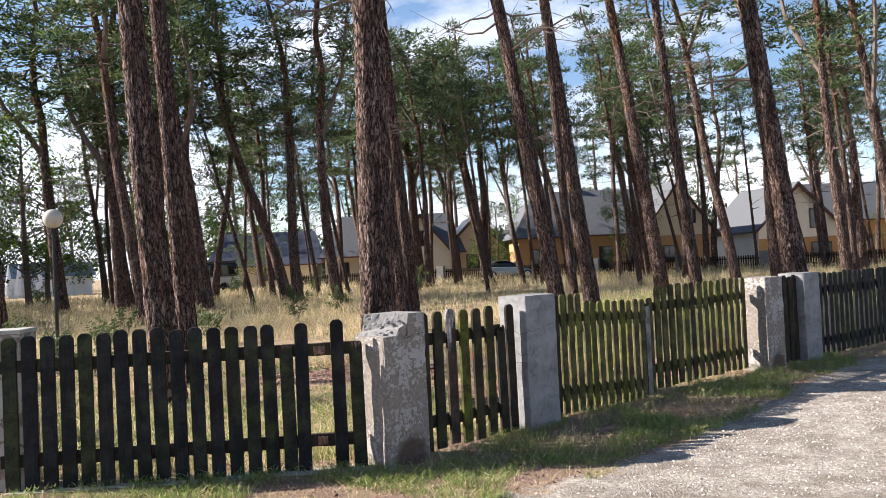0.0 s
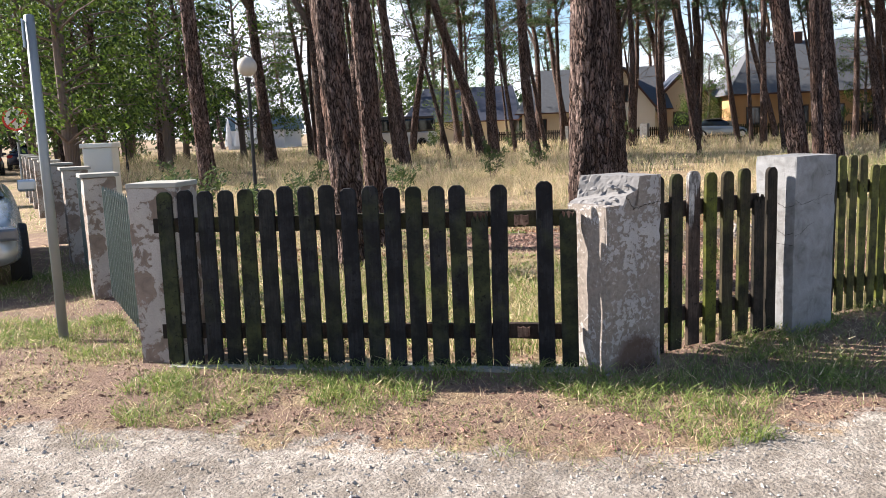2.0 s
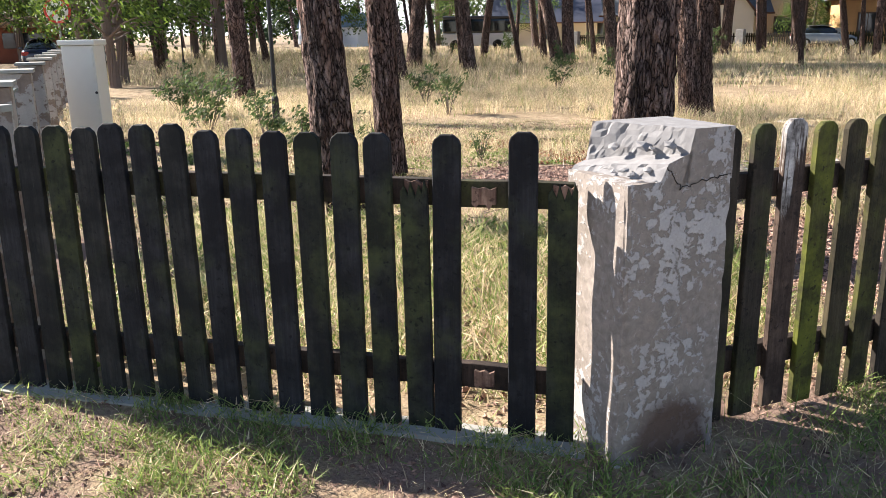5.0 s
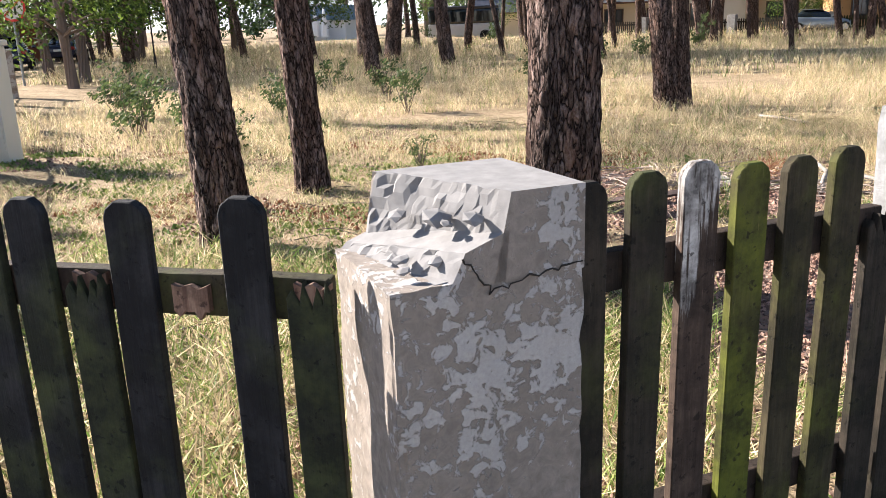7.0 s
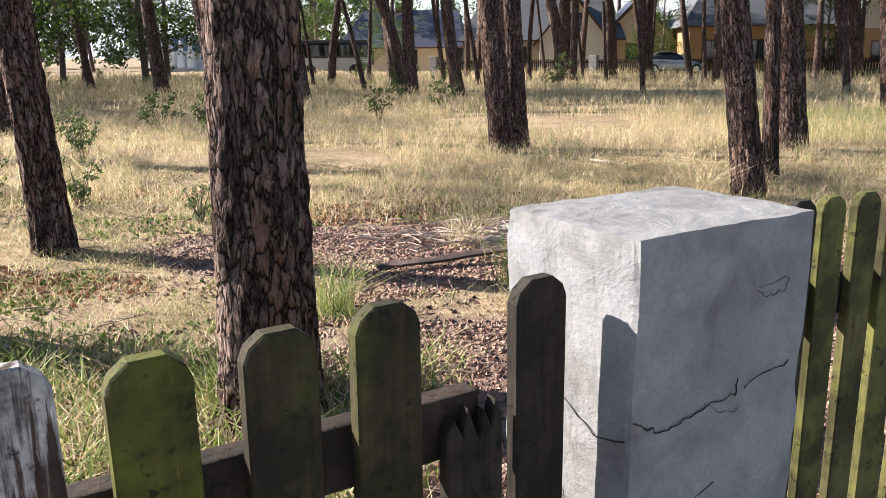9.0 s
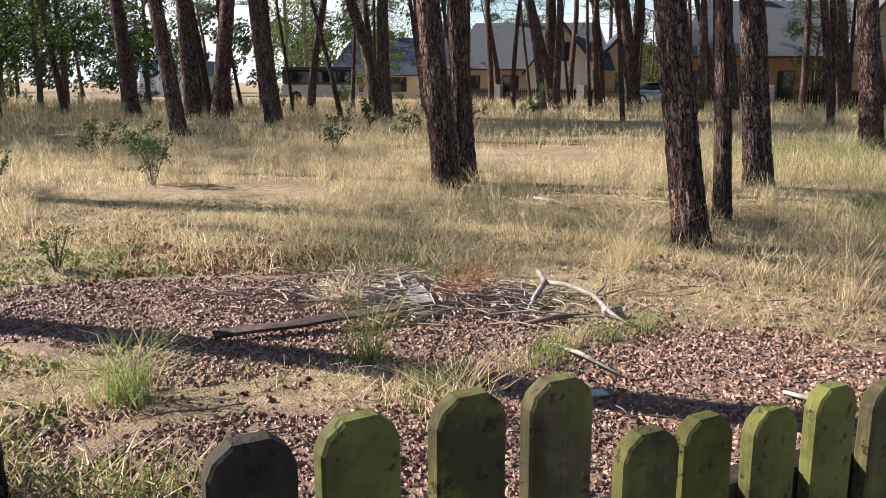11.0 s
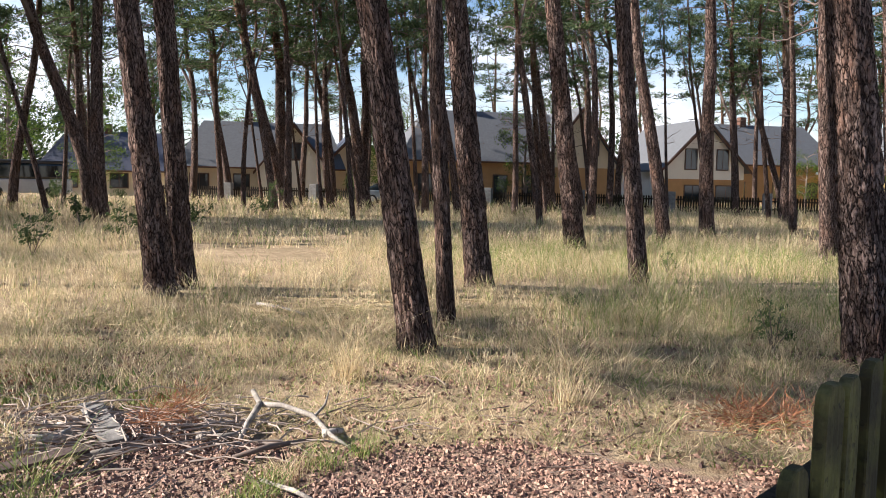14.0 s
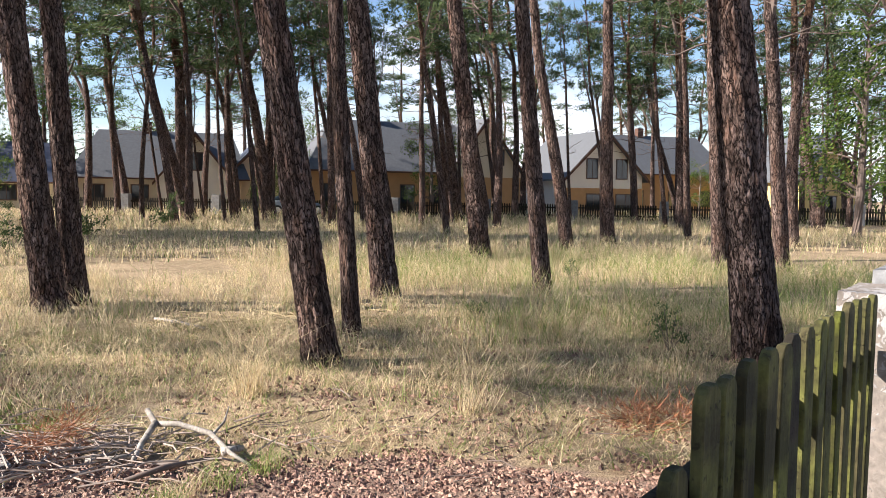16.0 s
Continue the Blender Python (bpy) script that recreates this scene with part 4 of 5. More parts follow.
SIDE_YAW = math.degrees(math.atan2(SIDE.y, SIDE.x)) - 90
SILVER = plain("silver_car_paint", (0.42, 0.44, 0.45), 0.25, 0.6, 0.6, 0.05)
NAVY = plain("navy_car_paint", (0.012, 0.016, 0.04), 0.18, 0.2, 0.6, 0.1)
car(pose(-6.1, 7.95, -0.02, 0, 0, SIDE_YAW), SILVER, "silver saloon car parked beside the side fence")
car(pose(-27.2, 35.6, -0.02, 0, 0, SIDE_YAW + 180) @ pose(0, -4.5, 0), NAVY, "dark blue car parked further along the lane")
car(pose(-30.5, 43.0, -0.02, 0, 0, SIDE_YAW + 170) @ pose(0, -4.5, 0), NAVY, "dark car parked at the end of the lane")
car(pose(13.5, 63.5, -0.02, 0, 0, 85), SILVER, "pale car parked behind the far fence")


# ---- houses beyond the plot ----
ROOF_GREY = plain("grey_roof_tiles", (0.115, 0.12, 0.13), 0.7, vary=0.5, scale=5)
ROOF_BLUE = plain("dark_slate_roof", (0.045, 0.05, 0.075), 0.6, vary=0.3, scale=3)
WALL_OCHRE = plain("ochre_timber_cladding", (0.50, 0.29, 0.13), 0.8, vary=0.3, scale=2)
WALL_CREAM = plain("cream_render", (0.66, 0.56, 0.40), 0.85, vary=0.12, scale=2)
WALL_WHITE = plain("white_render", (0.78, 0.74, 0.66), 0.85, vary=0.1, scale=2)
WALL_YELLOW = plain("yellow_render", (0.62, 0.46, 0.19), 0.85, vary=0.15, scale=2)
TRIMWOOD = plain("brown_trim", (0.11, 0.05, 0.03), 0.7)
PANE = Nodes("window_glass", 0.05, 0, 0.6).done((0.02, 0.025, 0.03))
FRAMEWOOD = plain("window_frame_brown", (0.08, 0.04, 0.025), 0.6)


def add_window(parent, x, z, w, h, y):
    win = part("window", block(x - w / 2 - 0.06, y - 0.05, z - 0.06, x + w / 2 + 0.06, y + 0.02, z + h + 0.06, 0.01), FRAMEWOOD, parent, "brown framed window")
    for k in (-1, 1):
        part("pane", block(x + k * w / 4 - w / 4 + 0.025, y - 0.058, z + 0.03, x + k * w / 4 + w / 4 - 0.025, y - 0.052, z + h - 0.03), PANE, win, "dark glass")


def gable_shell(w, d, eave, ridge):
    """Walls of a gabled block: ridge along y, gable in front."""
    return outline([(-w / 2, -0.2), (w / 2, -0.2), (w / 2, eave), (0, ridge), (-w / 2, eave)], 0, d)


def gable_roof(w, d, eave, ridge, over=0.45, thick=0.16):
    k = (ridge - eave) / (w / 2)
    x = w / 2 + over
    return outline([(-x, eave - over * k), (0, ridge + 0.02), (x, eave - over * k), (x, eave - over * k + thick), (0, ridge + thick + 0.06), (-x, eave - over * k + thick)], -over, d + over)


def house(x, y, yaw, w, d, eave, ridge, wall, roof, label, windows=(), chimney=None, wing=None, band=None):
    """A gabled house; its gable faces the front, and yaw 90 shows the long side."""
    root = thing("house", line_pose(x, y, yaw, -0.1), label, "house", "houses beyond the plot")
    part("wall", gable_shell(w, d, eave, ridge), wall, root)
    part("roof", gable_roof(w, d, eave, ridge), roof, root, "tiled pitched roof")
    part("bargeboard", outline([(-w / 2 - 0.5, eave - 0.62), (-w / 2 - 0.5, eave - 0.4), (0, ridge + 0.05), (w / 2 + 0.5, eave - 0.4), (w / 2 + 0.5, eave - 0.62), (0, ridge - 0.2)], -0.5, -0.46), TRIMWOOD, root, "brown bargeboard")
    for u, z, ww, hh in windows:
        add_window(root, u, z, ww, hh, 0)
    if band:
        part("lower_wall", block(-w / 2 - 0.03, -0.03, -0.15, w / 2 + 0.03, 0.01, band[0]), band[1], root, "warmer lower wall")
    if chimney:
        part("chimney", block(chimney[0], chimney[1], ridge - 1.2, chimney[0] + 0.6, chimney[1] + 0.6, ridge + 0.7, 0.02), TRIMWOOD, root, "brick chimney")
    return root


def long_house(x0, x1, y, d, eave, ridge, wall, roof, label, windows=(), hip=0.0):
    """A house whose long side faces the plot."""
    root = thing("house", pose(x0, y, -0.1), label, "house", "houses beyond the plot")
    w = x1 - x0
    part("wall", block(0, 0, -0.2, w, d, eave, 0.02), wall, root)
    bm = bmesh.new()
    o = 0.6
    low = [bm.verts.new(p) for p in ((-o, -o, eave - 0.3), (w + o, -o, eave - 0.3), (w + o, d + o, eave - 0.3), (-o, d + o, eave - 0.3))]
    rg = [bm.verts.new(p) for p in ((hip, d / 2, ridge), (w - hip * 0.3, d / 2, ridge))]
    for f in ((low[0], low[1], rg[1], rg[0]), (low[2], low[3], rg[0], rg[1]), (low[1], low[2], rg[1]), (low[3], low[0], rg[0]), (low[3], low[2], low[1], low[0])):
        bm.faces.new(f)
    part("roof", bm, roof, root, "tiled pitched roof")
    part("gutter", block(-o, -o - 0.08, eave - 0.36, w + o, -o + 0.02, eave - 0.24, 0.02), TRIMWOOD, root, "brown gutter")
    part("chimney", block(w * 0.4, d / 2 - 0.3, ridge - 0.6, w * 0.4 + 0.6, d / 2 + 0.3, ridge + 0.7, 0.02), TRIMWOOD, root, "brown chimney")
    for u, z, ww, hh in windows:
        add_window(root, u, z, ww, hh, 0)
    return root


long_house(13.0, 26.8, 68, 9, 3.6, 7.6, WALL_OCHRE, ROOF_GREY, "long ochre house with a grey hipped roof", ((1.6, 0.9, 1.2, 1.4), (5.0, 0.9, 1.1, 1.4), (7.6, 0.2, 1.1, 2.1), (10.2, 0.9, 1.5, 1.4)), 2.4)
house(26.6, 66.5, 0, 6.2, 9, 3.3, 7.5, WALL_CREAM, ROOF_GREY, "cream house wing with a steep brown-edged gable", ((-0.9, 0.8, 1.0, 1.3), (1.1, 4.0, 0.9, 1.2)), band=(3.0, WALL_OCHRE))
long_house(-3.8, 8.4, 73, 8, 2.8, 6.4, WALL_CREAM, ROOF_GREY, "cream house with a broad pale grey roof", ((1.4, 0.8, 1.4, 1.2), (4.6, 0.8, 1.2, 1.2)), 1.5)
house(4.8, 71.5, 0, 5.2, 6, 2.6, 5.9, WALL_WHITE, ROOF_BLUE, "small white gabled wing with a dark roof", ((0.1, 3.2, 1.1, 1.3), (-0.8, 0.6, 1.2, 1.6)))
house(10.0, 74, 0, 6.0, 8, 2.6, 5.6, WALL_CREAM, ROOF_BLUE, "house with a dark gabled roof behind trees", ((0.0, 0.8, 1.6, 1.4),))
house(37.1, 66, 0, 7.2, 10, 3.3, 6.9, WALL_WHITE, ROOF_GREY, "white gabled house with brown windows", ((-1.2, 3.1, 1.0, 1.6), (1.6, 3.1, 1.0, 1.6), (-1.0, 0.5, 1.4, 1.3), (2.0, 0.5, 1.8, 1.3)), band=(2.3, WALL_OCHRE))
long_house(41.5, 53.0, 71, 9, 4.0, 7.6, WALL_OCHRE, ROOF_GREY, "ochre house with a tall grey roof", ((2.0, 0.8, 1.2, 1.4), (6.0, 0.8, 1.2, 1.4), (9.4, 0.8, 1.2, 1.4)))
house(54.8, 60, 8, 7.0, 9, 3.4, 6.8, WALL_YELLOW, ROOF_GREY, "yellow gabled house with dark windows", ((-0.8, 3.0, 1.0, 1.3), (1.0, 3.0, 1.0, 1.3), (0.0, 0.6, 2.0, 1.3)))
long_house(-15.4, -5.0, 80, 9, 2.4, 5.6, WALL_CREAM, ROOF_BLUE, "low building with a broad dark blue roof", ((2, 0.7, 1.4, 1.2), (6, 0.7, 1.4, 1.2)), 1.0)
house(-1.2, 78, 0, 5.5, 8, 2.5, 5.4, WALL_WHITE, ROOF_GREY, "white gabled house with a pale grey roof", ((0.0, 0.8, 1.3, 1.3),))


def pavilion():
    root = thing("pavilion", pose(-38.5, 90, -0.1), "low white pavilion with a flat blue roof", "building")
    white = plain("white_panel", (0.72, 0.74, 0.76), 0.6, vary=0.1)
    part("wall", block(0, 0, -0.1, 6.8, 6, 2.1, 0.03), white, root)
    part("roof", outline([(-0.3, 2.105), (7.2, 2.105), (6.6, 3.7), (0.4, 3.7)], -0.4, 6.4), plain("blue_sheet_roof", (0.10, 0.17, 0.25), 0.5), root, "flat blue roof")
    for k in range(5):
        part("canvas_peak", spin([(0.5, 0.4), (0.42, 1.2), (0.16, 2.9), (0.02, 3.7)], 8), white, root, "white peaked canvas", pose(0.7 + k * 1.05, -1.3, 0))


pavilion()


def kiosk():
    root = thing("kiosk", pose(-37.0, 46, -0.05, 0, 0, 38), "small reddish wooden kiosk at the end of the lane", "kiosk")
    part("wall", block(-2.2, 0, -0.1, 2.2, 2.5, 2.1, 0.02), plain("red_brown_boards", (0.22, 0.07, 0.04), 0.8), root)
    part("roof", block(-2.6, -0.5, 2.1, 2.6, 3.0, 2.7, 0.08), plain("pale_brown_roof", (0.42, 0.27, 0.18), 0.8), root, "pale brown roof")
    part("hatch", block(-1.2, -0.03, 0.9, 1.2, 0.0, 1.8, 0.01), PANE, root, "dark serving hatch")


kiosk()


def coach():
    root = thing("coach", pose(-16.0, 66, -0.05, 0, 0, 8), "parked dark coach with pale lower panels", "coach")
    part("body", block(0, 0, 0.35, 5.6, 2.3, 1.3, 0.12), plain("pale_coach_paint", (0.55, 0.56, 0.58), 0.3), root)
    part("glazing", block(0.08, 0.06, 1.3, 5.5, 2.24, 2.35, 0.15), GLASS, root, "dark windows")
    part("roof", block(0.1, 0.1, 2.35, 5.4, 2.2, 2.6, 0.1), plain("dark_coach_paint", (0.05, 0.05, 0.06), 0.3), root, "dark roof")
    for x in (1.1, 4.4):
        part("wheel", spin([(0.2, -0.12), (0.42, -0.12), (0.45, 0), (0.42, 0.12), (0.2, 0.12)], 20), RUBBER, root, "black tyre", pose(x, 0.12, 0.4, 90, 0, 0))


coach()


def far_fence(xa, ya, xb, yb):
    """A bay of the boarded fence in front of the houses, with its post."""
    run = math.hypot(xb - xa, yb - ya)
    root = thing("far_fence", line_pose(xa, ya, math.degrees(math.atan2(yb - ya, xb - xa)), -0.1), "dark wooden fence bay with a pale concrete post", "fence", "far fence bays")
    part("post", block(-0.28, -0.28, -0.1, 0.28, 0.28, 1.35, 0.03), PLASTER_WHITE, root, "pale concrete post")
    for z in (0.3, 0.8):
        part("rail", block(0.3, 0.03, z, run - 0.3, 0.08, z + 0.1, 0.005), RAILWOOD, root)
    verts, faces = [], []
    for i in range(int((run - 0.7) / 0.16)):
        u = 0.4 + i * 0.16
        b = len(verts)
        for y in (-0.02, 0.01):
            verts += [(u, y, 0.08), (u + 0.105, y, 0.08), (u + 0.105, y, 1.04), (u + 0.05, y, 1.1), (u, y, 1.04)]
        faces += [(b, b + 1, b + 2, b + 3, b + 4), (b + 9, b + 8, b + 7, b + 6, b + 5)] + [(b + k, b + 5 + k, b + 5 + (k + 1) % 5, b + (k + 1) % 5) for k in range(5)]
    tagged(part("slats", mesh_of("slats", verts, faces, DARKMOSS), DARKMOSS, root), kind="stuff")


stops = [(-6, 70), (0, 68), (6, 65.8), (12, 63.2), (17.5, 60.5), (23, 57.5), (28, 54.5), (33, 51.6), (38, 48.6), (43, 45.6), (48, 42.6), (53, 39.6)]
for (xa, ya), (xb, yb) in zip(stops, stops[1:]):
    far_fence(xa, ya, xb, yb)


# ---- broad-leaved trees and bushes ----
def leaf_cloud(rng, centres, count, size):
    verts, faces = [], []
    for c, r in centres:
        for _ in range(count):
            d = Vector((rng.gauss(0, 1), rng.gauss(0, 1), rng.gauss(0, 0.8))).normalized() * r * rng.random() ** 0.4
            n = Vector((rng.gauss(0, 1), rng.gauss(0, 1), rng.gauss(0.6, 0.8))).normalized()
            u = n.orthogonal().normalized() * size * rng.uniform(0.6, 1.3)
            v = n.cross(u) * 0.62
            o = Vector(c) + d
            b = len(verts)
            verts += [o - u, o + v * 0.8 + n * size * 0.15, o + u, o - v * 0.8 + n * size * 0.15]
            faces.append((b, b + 1, b + 2, b + 3))
    return verts, faces


LEAFTREES = []
for seed in range(3):
    rng = random.Random(50 + seed)
    root = thing("leafy_tree", Matrix(), "", "tree", "broad-leaved trees")
    tall = 11.0 + seed
    trunk = tube([(0, 0, -0.2), (0.1, 0.05, 2), (0.0, 0.15, 5), (0.15, 0.1, tall * 0.75)], [0.24, 0.19, 0.14, 0.05], 10)
    centres = []
    for k in range(30):
        z = rng.uniform(1.6, tall * 0.85)
        a = k * 2.4 + rng.uniform(-0.4, 0.4)
        reach = rng.uniform(1.0, 3.2) * (1.15 - 0.5 * abs(z / tall - 0.45))
        e = Vector((math.cos(a) * reach, math.sin(a) * reach, z + rng.uniform(0.2, 1.2)))
        tube([(0.05, 0.1, z), e * 0.5 + Vector((0, 0, z * 0.5 + 0.2)), e], [0.06, 0.035, 0.01], 5, trunk, False)
        for _ in range(4):
            centres.append((e + Vector((rng.gauss(0, 0.6), rng.gauss(0, 0.6), rng.gauss(0, 0.45))), rng.uniform(0.45, 0.9)))
    part("trunk", trunk, TWIG, root, "dark trunk and limbs")
    v, f = leaf_cloud(rng, centres, 44, 0.10)
    part("crown", mesh_of("crown", v, f, BROADLEAF), BROADLEAF, root, "bright and dark green leaves")
    LEAFTREES.append(root)

leafy_count = 0


def leafy(x, y, s, label="broad-leaved tree with dense green foliage beside the lane"):
    global leafy_count
    leafy_count += 1
    ob = copy_thing(LEAFTREES[leafy_count % 3], pose(x, y, height(x, y), 0, 0, leafy_count * 77) @ Matrix.Diagonal((s, s, s, 1)))
    ob["label"] = label


for x, y, s in ((-17.5, 28.0, 0.9), (-16.0, 25.5, 0.8), (-20.5, 30.0, 0.95), (-24.5, 41.0, 1.1), (-29.5, 49.0, 1.1), (-17.0, 34.0, 0.9), (-33.5, 38.0, 1.2), (-36.0, 44.5, 1.2), (-40.0, 52.0, 1.3), (-27.0, 56.0, 1.2), (-21.0, 52.0, 1.1), (-45.0, 44.0, 1.3), (-34.0, 60.0, 1.3), (-52, 62, 1.5), (-46, 74, 1.5), (-23, 92, 1.5), (-15, 94, 1.4), (-7, 96, 1.4), (-19, 84, 1.1), (-28.5, 34.0, 1.0), (-32.0, 33.0, 1.2)):
    leafy(x, y, s)
for x, y, s in ((29.5, 33.0, 0.9), (35.5, 36.0, 0.95), (20.0, 60.0, 0.62), (9.8, 66.5, 0.55), (11.3, 69.0, 0.6), (43.5, 62.0, 0.45), (-10.0, 74.0, 0.7), (60.0, 52.0, 1.0), (1.5, 84, 0.9), (16, 84, 0.9), (32, 82, 0.9)):
    leafy(x, y, s, "broad-leaved tree near the houses beyond the plot")
for x, y, s in ((-25, 50, 0.9), (-29, 52, 1.0), (-33, 50, 0.95), (-21, 55, 0.9)):
    leafy(x, y, s, "dark broad-leaved tree beyond the lane")
for model in LEAFTREES:
    for o in (*model.children_recursive, model):
        bpy.data.objects.remove(o)


def far_wood():
    """The wood that closes the view beyond the houses."""
    rng = random.Random(77)
    centres = []
    for k in range(420):
        x, y = rng.uniform(-130, 130), rng.uniform(108, 128)
        top = (10.5 if x < -12 else 6.5) + 2.5 * noise.noise((x * 0.09, 3, 0)) + rng.uniform(-1.5, 1.0)
        for q in range(3):
            centres.append(((x + rng.gauss(0, 1.0), y, top * rng.uniform(0.1, 1.0)), rng.uniform(0.9, 1.9)))
    v, f = leaf_cloud(rng, centres, 44, 0.36)
    tagged(new("far_wood", mesh_of("far_wood", v, f, FARLEAF)), "dark green wood beyond the houses", "wood", kind="stuff")


FARLEAF = leaf_material("far_leaves", (0.02, 0.042, 0.02), (0.075, 0.11, 0.045), 0.3)
far_wood()


def bush(x, y, s, seed):
    rng = random.Random(seed)
    root = thing("bush", pose(x, y, height(x, y)), "low leafy shrub growing in the dry grass", "bush", "shrubs of the plot")
    stems, centres = bmesh.new(), []
    for k in range(9):
        a, r = rng.uniform(0, 6.28), rng.uniform(0.1, 0.45) * s
        e = Vector((math.cos(a) * r, math.sin(a) * r, rng.uniform(0.35, 0.95) * s))
        tube([(0, 0, -0.05), e * 0.5, e], [0.008, 0.006, 0.002], 4, stems, False)
        for q in range(4):
            centres.append((e * rng.uniform(0.5, 1.0) + Vector((rng.gauss(0, 0.06), rng.gauss(0, 0.06), 0)), 0.1 * s))
    tagged(part("stem", stems, TWIG, root, "thin brown stems"), kind="stuff")
    v, f = leaf_cloud(rng, centres, 14, 0.035 * s)
    part("leaves", mesh_of("leaves", v, f, BUSHLEAF), BUSHLEAF, root, "small pale green leaves")


for i, (x, y, s) in enumerate(((-4.3, 13.2, 0.8), (-5.2, 14.0, 1.0), (-3.4, 13.6, 0.6), (-6.6, 14.8, 1.1), (-7.4, 16.2, 1.2), (-5.6, 17.6, 1.0), (-3.6, 18.5, 1.0), (-4.6, 20.5, 1.0), (-8.8, 17.6, 1.2), (-6.6, 22.5, 1.1), (-2.2, 24.5, 1.0), (-1.0, 28, 1.1), (0.4, 31, 1.2), (-3.0, 33, 1.2), (2.5, 41, 1.6), (9.5, 20.6, 0.5), (6.0, 16.6, 0.35), (7.2, 14.2, 0.5), (-2.9, 10.9, 0.35), (-1.8, 12.9, 0.4), *((-44 + 2.9 * k, 57 + 4 * math.sin(k * 2.1), 1.5 + 0.6 * math.cos(k * 3.7)) for k in range(15)))):
    bush(x, y, s, 200 + i)


# ---- grass, litter and stones ----
def blades(name, rng, spots, tall, wide, bend, mats, share, label, category="grass"):
    """Grass blades as one sheet of stuff: spots are (x, y, scale) arrays."""
    x, y, s = spots
    n = len(x)
    z = np.array([height(a, b) for a, b in zip(x, y)]) - 0.01
    h = tall * s * rng.uniform(0.55, 1.25, n)
    a, b = rng.uniform(0, 2 * np.pi, n), rng.uniform(0, 2 * np.pi, n)
    w = wide * rng.uniform(0.6, 1.3, n) * np.sqrt(s)
    sx, sy = np.cos(a) * w, np.sin(a) * w
    k = bend * rng.uniform(0.2, 1.4, n) * h
    bx, by = np.cos(b) * k, np.sin(b) * k
    v = np.empty((n, 5, 3))
    v[:, 0] = np.stack((x - sx, y - sy, z), 1)
    v[:, 1] = np.stack((x + sx, y + sy, z), 1)
    v[:, 2] = np.stack((x + sx * 0.8 + bx * 0.35, y + sy * 0.8 + by * 0.35, z + h * 0.6), 1)
    v[:, 3] = np.stack((x - sx * 0.8 + bx * 0.35, y - sy * 0.8 + by * 0.35, z + h * 0.6), 1)
    v[:, 4] = np.stack((x + bx, y + by, z + h), 1)
    base = np.arange(n) * 5
    quads = np.stack((base, base + 1, base + 2), 1).tolist()
    tris = np.stack((base + 3, base + 2, base + 4), 1).tolist()
    pick = (rng.random(n) < share).astype(int)
    me = mesh_of(name, v.reshape(-1, 3).tolist(), quads + tris, mats, np.concatenate((pick, pick)))
    return tagged(new(name, me), label, category, kind="stuff")


def scatter(rng, n, x0, x1, y0, y1, keep, clump=0.0, per=1):
    """Spots in a stretch of the plan, gathered into clumps where asked."""
    m = n // per
    cx, cy = rng.uniform(x0, x1, m), rng.uniform(y0, y1, m)
    x = np.repeat(cx, per) + rng.normal(0, clump, m * per)
    y = np.repeat(cy, per) + rng.normal(0, clump, m * per)
    s = np.repeat(rng.uniform(0.7, 1.3, m), per)
    ok = np.array([keep(a, b) for a, b in zip(x, y)])
    return x[ok], y[ok], s[ok]


def patch(x, y, f=0.35, o=0.0):
    return noise.noise((x * f, y * f, 5 + o))


G = np.random.default_rng(7)
in_plot = lambda x, y: fence_side(x, y) > 0.12
field = lambda x, y: in_plot(x, y) and litter(x, y) < 0.08
tallgrass = lambda x, y: field(x, y) and y > 13.4 + 1.2 * patch(x, y) - 0.05 * x and (patch(x, y, 0.22, 3) > -0.28)
blades("field_grass", G, scatter(G, 100000, -11, 17, 13, 27, tallgrass, 0.13, 14), 0.21, 0.0045, 0.8, [DRYGRASS, GREENGRASS], 0.14, "tall dry straw-coloured grass under the pines")
blades("field_tufts", G, scatter(G, 22000, -9, 16, 14, 30, lambda x, y: tallgrass(x, y) and patch(x, y, 0.5, 8) > 0.05, 0.06, 40), 0.42, 0.0045, 0.6, [DRYGRASS, GREENGRASS], 0.2, "taller tufts of dry grass in the field")
blades("far_grass", G, scatter(G, 46000, -24, 34, 26, 46, field, 0.26, 14), 0.34, 0.011, 0.6, [DRYGRASS, GREENGRASS], 0.16, "dry grass further off between the pines")
blades("distant_grass", G, scatter(G, 26000, -40, 50, 45, 66, field, 0.4, 12), 0.5, 0.018, 0.5, [DRYGRASS, GREENGRASS], 0.2, "distant dry grass before the far fence")
blades("low_grass", G, scatter(G, 130000, -6, 11, 6.3, 17, lambda x, y: field(x, y) and patch(x, y, 0.8, 9) > -0.4, 0.10, 10), 0.10, 0.0036, 1.5, [DRYGRASS, GREENGRASS], 0.33, "short mixed dry and green grass inside the fence")
blades("lit_grass", G, scatter(G, 22000, 5.5, 16, 14.5, 25, lambda x, y: field(x, y) and patch(x, y, 0.3, 1) > -0.1, 0.12, 14), 0.42, 0.0035, 0.6, [DRYGRASS, GREENGRASS], 0.65, "fresh green tall grass among the pines")
blades("weed_patch", G, scatter(G, 16000, -3.2, 0.9, 6.4, 9.6, in_plot, 0.07, 10), 0.16, 0.0055, 1.0, [GREENGRASS, DRYGRASS], 0.45, "green weeds close behind the fence")
verge = lambda x, y: road_y(x) - 0.05 + 0.5 * patch(x, y, 1.4) < y and fence_side(x, y) < 0.0 and patch(x, y, 0.9, 2) > -0.1
